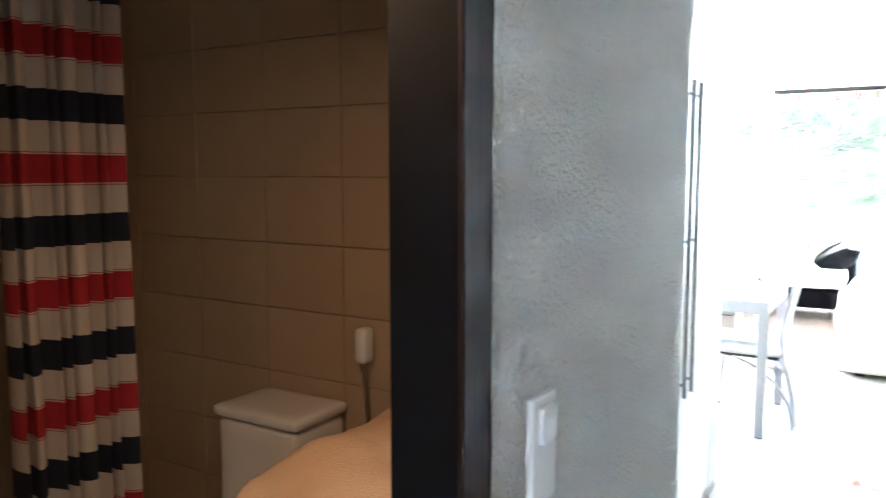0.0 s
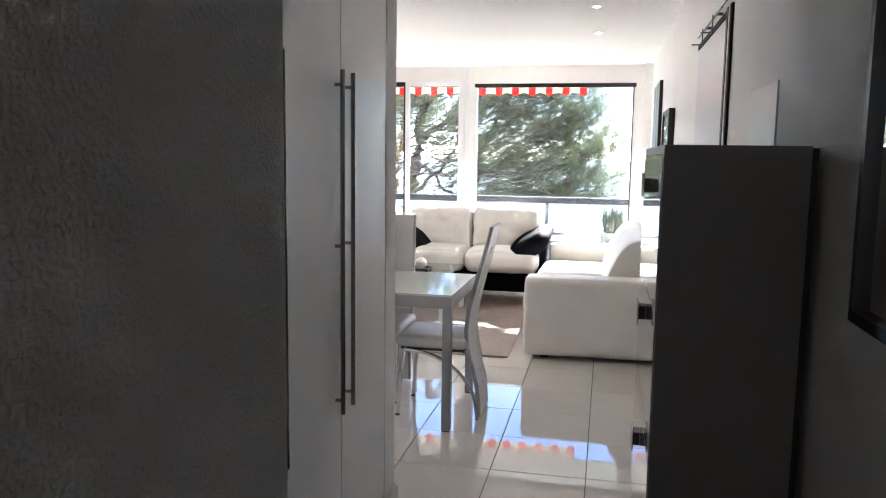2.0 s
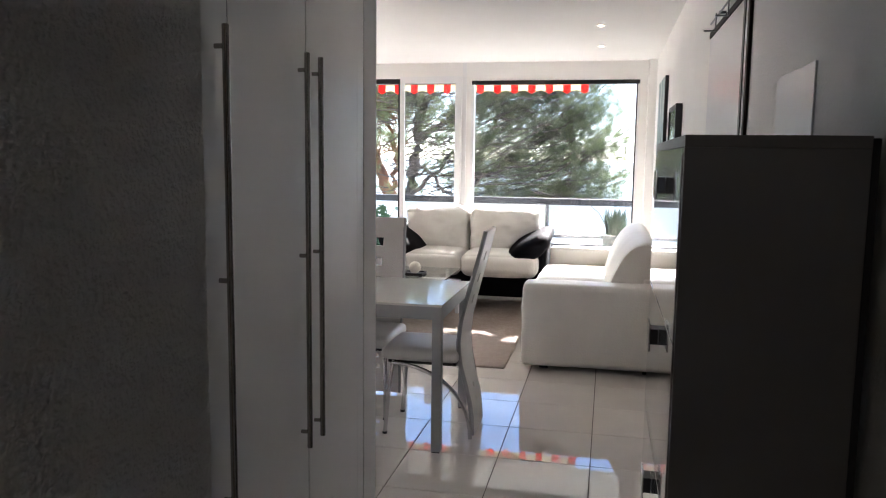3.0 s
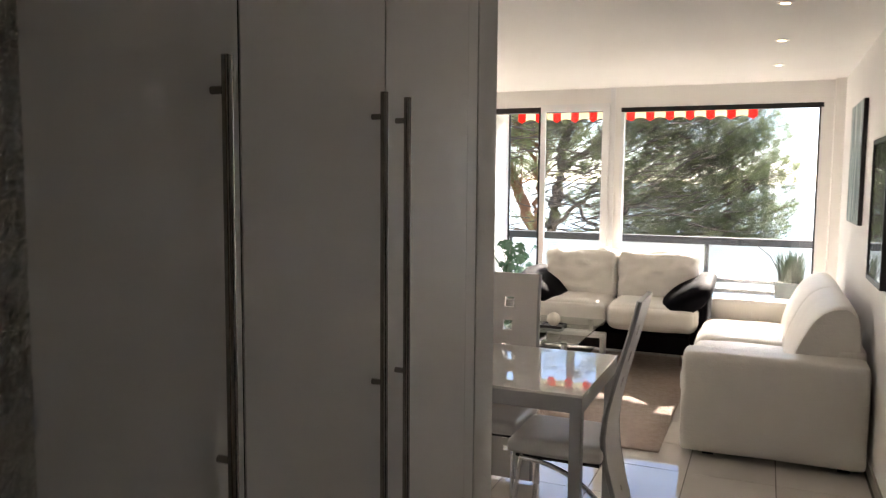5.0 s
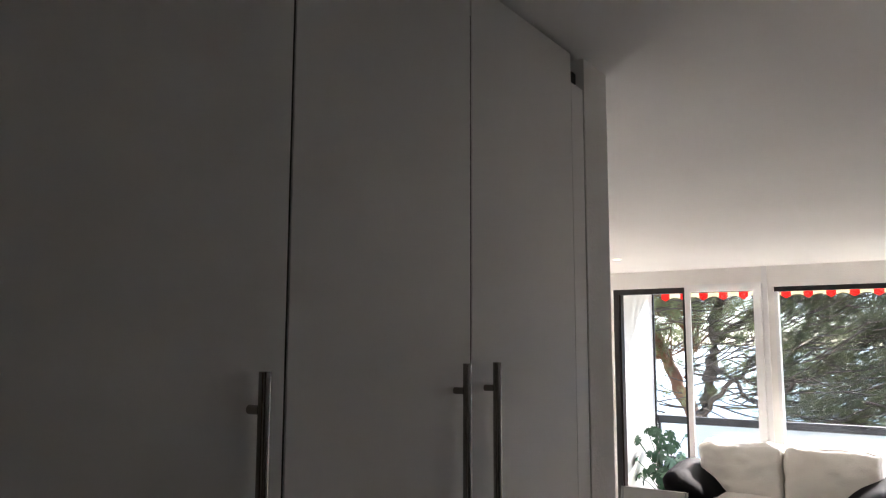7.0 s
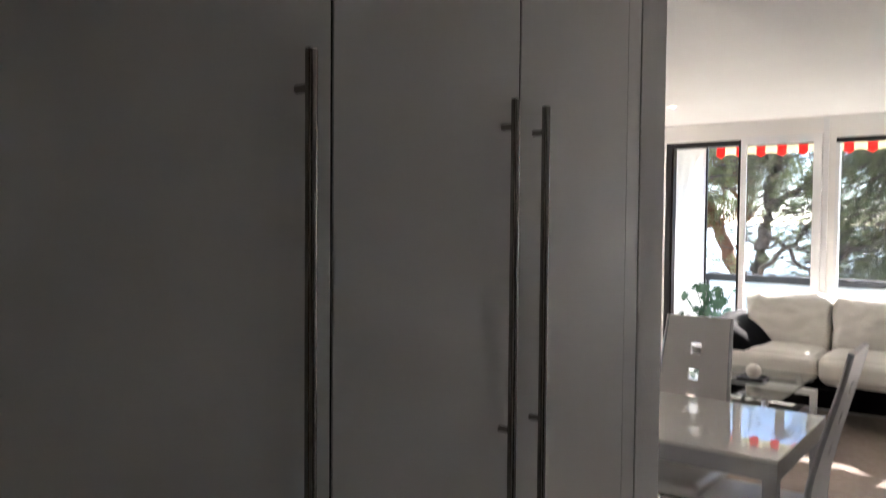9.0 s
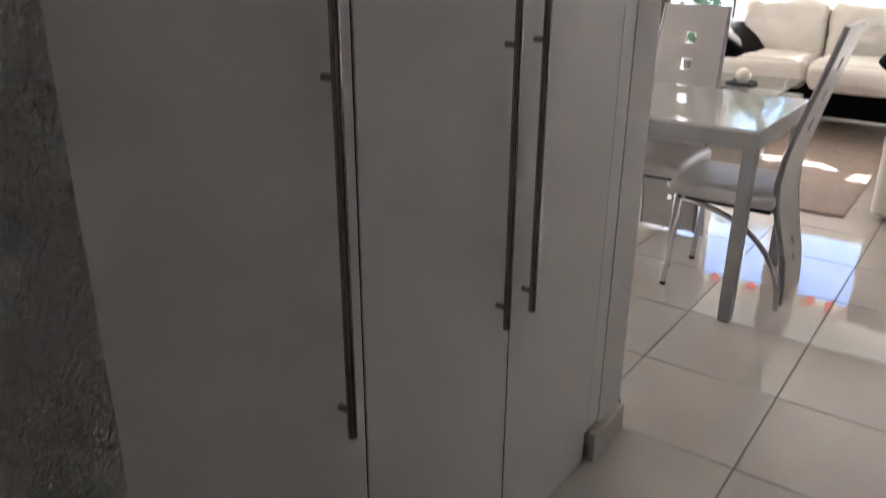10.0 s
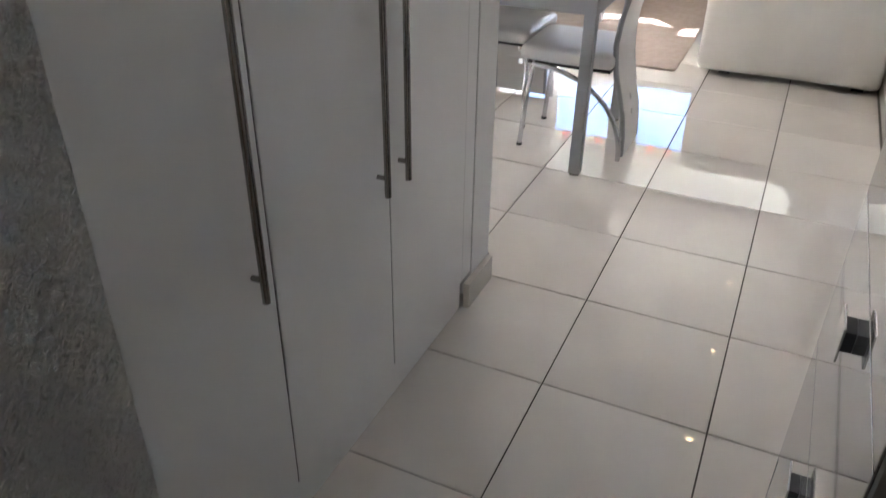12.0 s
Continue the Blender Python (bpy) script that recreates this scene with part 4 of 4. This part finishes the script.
gpnt = thing("grass_plant", (0.24, 12.25, -0.03), "ornamental grass in a tall dark pot on the balcony", "plant")
part("pot", cyl(0.24, 12.25, -0.03, 0.62, 0.10, 28, 0.14), M_POT, gpnt, "tall dark glazed pot", smooth=True)
bm = bmesh.new()
for i in range(320):
    a, r = rnd.uniform(0, 2 * math.pi), rnd.uniform(0, 0.11)
    x, y = 0.24 + r * math.cos(a), 12.25 + r * math.sin(a)
    L, sp_ = rnd.uniform(0.14, 0.34), rnd.uniform(0.02, 0.10)
    w = 0.004
    ta = rnd.uniform(0, math.pi)
    dx, dy = w * math.cos(ta), w * math.sin(ta)
    p = [bm.verts.new((x - dx, y - dy, 0.62)), bm.verts.new((x + dx, y + dy, 0.62)),
         bm.verts.new((x + dx + 0.4 * sp_ * math.cos(a), y + dy + 0.4 * sp_ * math.sin(a), 0.62 + 0.6 * L)), bm.verts.new((x - dx + 0.4 * sp_ * math.cos(a), y - dy + 0.4 * sp_ * math.sin(a), 0.62 + 0.6 * L)),
         bm.verts.new((x + sp_ * math.cos(a), y + sp_ * math.sin(a), 0.62 + L))]
    bm.faces.new((p[0], p[1], p[2], p[3]))
    bm.faces.new((p[3], p[2], p[4]))
tagged(part("blades", bm, M_GRASS, gpnt, "fine green blades"), kind="stuff")
part("twig", tube([(0.18, 12.23, 0.63), (0.06, 12.20, 0.86), (-0.06, 12.18, 0.96), (-0.03, 12.18, 1.06)], 0.005, 6), M_BARK, gpnt, "thin bare twig")


# ---- outside: pines, ground, sea ----
def limb(a, b, r0, r1, wob, rng, n=7):
    a, b = Vector(a), Vector(b)
    pts = []
    for i in range(n):
        t = i / (n - 1)
        p = a.lerp(b, t)
        k = math.sin(t * math.pi) * wob
        pts.append(p + Vector((rng.uniform(-k, k), rng.uniform(-k, k), rng.uniform(-k, k) * 0.6)))
    return pts, [r0 + (r1 - r0) * i / (n - 1) for i in range(n)]


def pine(name, base, forks, clumps, size, seed, label, sprays=()):
    rng = random.Random(seed)
    tr = thing(name, base, label, "tree")
    bms = []
    for path, r0, r1 in forks:
        pts, rads = [], []
        for i, (p, q) in enumerate(zip(path, path[1:])):
            u0 = i / (len(path) - 1)
            u1 = (i + 1) / (len(path) - 1)
            s, r = limb(p, q, r0 + (r1 - r0) * u0, r0 + (r1 - r0) * u1, 0.10, rng)
            pts += s[:-1]
            rads += r[:-1]
        pts.append(Vector(path[-1]))
        rads.append(r1)
        bms.append(tube(pts, rads, 10))
    tips = []
    # long thin branches with tufts along their outer part
    for a, b, sag in sprays:
        n = 9
        pts = []
        for i in range(n):
            t = i / (n - 1)
            p = a.lerp(b, t)
            p.z -= sag * math.sin(t * math.pi) * (1 - 0.4 * t)
            pts.append(p + 0.05 * noise.noise_vector(p * 1.7 + Vector((seed, 0, 0))))
        ln = (b - a).length
        bms.append(tube(pts, [0.015 - 0.011 * i / (n - 1) for i in range(n)], 4))
        m = int(ln / 0.17)
        for k in range(m):
            t = 0.30 + 0.70 * (k + rng.random()) / m
            i = min(int(t * (n - 1)), n - 2)
            p = pts[i].lerp(pts[i + 1], t * (n - 1) - i)
            q = p + Vector((rng.uniform(-0.08, 0.14), rng.uniform(-0.25, 0.25), rng.uniform(0.0, 0.20)))
            bms.append(tube([p, q], [0.005, 0.003], 3))
            if rng.random() < 0.82:
                tips.append(q)
    # twigs from the limbs to the clumps of needles
    joints = [Vector(p) for path, _, _ in forks for p in path[1:]]
    for c in clumps:
        j = min(joints, key=lambda v: (v - c).length + rng.uniform(0, 0.8))
        if rng.random() < 0.75:
            s, r = limb(j, c, 0.016, 0.005, 0.12, rng, 5)
            bms.append(tube(s, r, 4))
        tips.append(c)
    wood = join(*bms)
    for v in wood.verts:
        v.co.x, v.co.z = 0.987 * v.co.x - 0.01, 0.986 * v.co.z + 0.16
    part("trunk", wood, M_BARK2 if seed == 5 else M_BARK, tr, "forked dark grey-brown trunk and limbs", smooth=True)
    npr = np.random.RandomState(seed)
    V, F = [], []
    k = 0
    NT = 44
    for c in tips:
        L = size * npr.uniform(0.6, 1.25)
        d = npr.normal(size=(NT, 3))
        d[:, 2] = np.abs(d[:, 2]) * 0.9 + 0.3
        d[:, 0] += 0.5 * np.sign(c[0] - base[0])
        d /= np.linalg.norm(d, axis=1)[:, None]
        o = np.array(c) + npr.normal(size=(NT, 3)) * L * 0.24
        side = np.cross(d, npr.normal(size=(NT, 3)))
        side /= np.linalg.norm(side, axis=1)[:, None]
        w = L * 0.020
        ln = L * npr.uniform(0.5, 1.0, (NT, 1))
        tri = np.stack([o - side * w, o + side * w, o + d * ln], 1)
        V.append(tri.reshape(-1, 3))
        F.append(np.arange(k, k + 3 * NT).reshape(-1, 3))
        k += 3 * NT
    V = np.concatenate(V) * (0.987, 1.0, 0.986) + (-0.01, 0.0, 0.16) - np.array(base)
    F = np.concatenate(F)
    me = bpy.data.meshes.new("crown")
    me.from_pydata(V.tolist(), [], F.tolist())
    me.materials.append(M_NEEDLE)
    cr = new("crown", me)
    cr.parent = tr
    cr["label"] = "wide crown of dark green needle tufts"
    return tr


YT = 20.0
rng = random.Random(11)


def crown_points(n, cx, cy, cz, rx, ry, rz, thin, rng):
    out = []
    while len(out) < n:
        x, y, z = rng.uniform(-1, 1), rng.uniform(-1, 1), rng.uniform(-1, 1)
        if x * x + y * y + z * z > 1.0 + 0.25 * noise.noise(Vector((x * 4, y * 2, z * 4))):
            continue
        p = Vector((cx + x * rx, cy + y * ry, cz + z * rz))
        q = Vector((p.x * 1.1, p.y, p.z * 2.6 + 0.7 * p.x))
        g = 0.6 * noise.noise(q) + 0.8 * noise.noise(q * 2.7)
        if g < thin(p):
            continue
        out.append(p)
    return out


def thin_left(p):
    return 0.5 if p.z < 0.9 else (0.3 if p.z < 1.9 else 0.02)


main_forks = [
    ([(-4.45, YT, -6.0), (-4.55, YT, -2.0), (-4.36, YT, 0.0), (-4.08, YT, 1.3), (-3.9, YT, 2.5), (-3.7, YT, 4.0)], 0.20, 0.08),
    ([(-4.36, YT, 0.1), (-4.0, YT - 0.3, 0.55), (-3.4, YT - 0.5, 1.0), (-2.9, YT - 0.6, 1.9)], 0.06, 0.03),
    ([(-4.08, YT, 1.25), (-3.6, YT - 0.4, 0.95), (-3.1, YT - 0.6, 0.45), (-2.4, YT - 0.6, 0.35)], 0.05, 0.025),
    ([(-4.0, YT, 1.7), (-3.3, YT + 0.2, 2.1), (-2.3, YT, 2.5), (-1.4, YT - 0.2, 2.9)], 0.08, 0.03),
    ([(-4.40, YT, -0.5), (-3.2, YT - 0.2, -0.1), (-1.8, YT - 0.2, 0.2), (-0.9, YT, 0.5)], 0.09, 0.02),
    ([(-3.9, YT, 2.4), (-4.4, YT + 0.4, 3.0), (-5.1, YT + 0.6, 3.4)], 0.08, 0.04),
    ([(-3.2, YT - 0.2, 0.0), (-2.7, YT - 0.3, 0.7), (-2.0, YT - 0.3, 1.3), (-1.2, YT, 1.9)], 0.06, 0.02),
    ([(-2.95, YT + 0.4, -1.5), (-2.95, YT + 0.4, 0.2), (-2.75, YT + 0.4, 1.2), (-2.2, YT + 0.3, 2.4)], 0.09, 0.04),
]


def crown_edge(z):
    """How far the crown reaches in x at a height."""
    return 0.66 - 0.22 * max(0.0, z - 1.3) - 0.30 * max(0.0, 1.1 - z) + 0.14 * noise.noise(Vector((z * 2.4, 3.1, 0)))


sprays = []
while len(sprays) < 400:
    z1 = rng.uniform(-0.2, 3.4)
    xe = crown_edge(z1)
    b = Vector((xe - (rng.random() ** 1.5) * 3.0, YT + rng.uniform(-0.9, 0.9), z1))
    L = rng.uniform(0.8, 2.3)
    slope = rng.gauss(0.38, 0.22) + 0.10 * (z1 - 1.2)
    a = b - Vector((L, rng.uniform(-0.3, 0.3), L * slope))
    if a.z < -0.5:
        continue
    sprays.append((a, b, rng.uniform(0.05, 0.28)))
for k in range(60):
    b = Vector((rng.uniform(-6.0, -2.6), YT + rng.uniform(-0.6, 0.8), rng.uniform(0.5, 3.6)))
    L = rng.uniform(0.7, 1.6) * (1 if b.x > -4.2 else -1)
    sprays.append((b - Vector((L, 0.2, abs(L) * rng.uniform(0.0, 0.5))), b, rng.uniform(0.0, 0.2)))
mc = crown_points(330, -1.15, YT, 2.75, 1.35, 0.7, 0.9, lambda p: 0.1, rng)
mc += crown_points(240, -1.3, YT, 1.3, 1.75, 0.6, 1.3, lambda p: -0.15, rng)
mc += crown_points(260, -3.6, YT, 2.9, 2.6, 1.0, 0.9, lambda p: -0.1, rng)
pine("pine_tree", (-4.45, YT, -6.0), main_forks, mc, 0.165, 3, "large umbrella pine with forked trunk beyond the balcony", sprays)
side_forks = [
    ([(-4.3, 21.5, -6.0), (-4.45, 21.5, -1.0), (-5.0, 21.5, 0.3), (-5.45, 21.5, 1.3), (-6.1, 21.5, 2.3)], 0.22, 0.10),
    ([(-5.0, 21.5, 0.4), (-4.9, 21.5, 1.4), (-5.3, 21.5, 2.4)], 0.08, 0.04),
]
sc_ = crown_points(900, -6.3, 21.5, 2.6, 2.4, 1.6, 1.5, lambda p: -0.1, rng)
pine("pine_tree", (-4.3, 21.5, -6.0), side_forks, sc_, 0.24, 5, "smaller leaning pine with orange-brown trunk behind the large one")

structure("ground", box(-3000, 3000, -200, 3000, -6.2, -5.757), M_GROUND, "dry garden ground below the balcony")
structure("water", box(-3000, 3000, 45, 2990, -5.75, -5.71), M_SEA, "pale sea in the distance")

# ---- floor tiles ----
T, TX, TY = 0.4437, -0.334, 5.838
cache = {}


def tile(x0, x1, y0, y1):
    key = (round(x1 - x0, 4), round(y1 - y0, 4))
    if key not in cache:
        w, l = key
        b = box(-w / 2, w / 2, -l / 2, l / 2, -0.008, 0.0, 0.0008, 1)
        me = bpy.data.meshes.new("tile")
        b.to_mesh(me)
        b.free()
        me.materials.append(M_TILE)
        cache[key] = me
    o = new("tile", cache[key])
    o.parent = floor
    o.location = ((x0 + x1) / 2, (y0 + y1) / 2, 0)


for i in range(7):
    for j in range(12):
        wx0, wz0 = -2.598 + 0.30 * i, 0.004 + 0.2 * j
        wx1 = min(wx0 + 0.297, XL - 0.122)
        key = ("wall", round(wx1 - wx0, 3))
        if key not in cache:
            b = box(wx0 - (wx0 + wx1) / 2, (wx1 - wx0) / 2, -0.004, 0.004, -0.0985, 0.0985, 0.001, 1)
            me = bpy.data.meshes.new("wall_tile")
            b.to_mesh(me)
            b.free()
            me.materials.append(M_BTILE)
            cache[key] = me
        o = new("wall_tile", cache[key])
        o.parent = bath_wall
        o.location = ((wx0 + wx1) / 2, 4.630, wz0 + 0.0985)

G = 0.0022
for i in range(-14, 4):
    for j in range(-12, 15):
        x0, x1 = TX + i * T + G, TX + (i + 1) * T - G
        y0, y1 = TY + j * T + G, TY + (j + 1) * T - G
        x0, x1, y0, y1 = max(x0, XLL), min(x1, XR), max(y0, Y0), min(y1, YW)
        if y1 < 4.70 or (y0 < 4.70 and x1 < XL):
            x0 = max(x0, XL - 0.11)
        elif y1 <= YP + 0.1 and y0 < 6.16:
            x0 = max(x0, -0.72)
        if x1 - x0 > 0.03 and y1 - y0 > 0.03:
            tile(x0, x1, y0, y1)
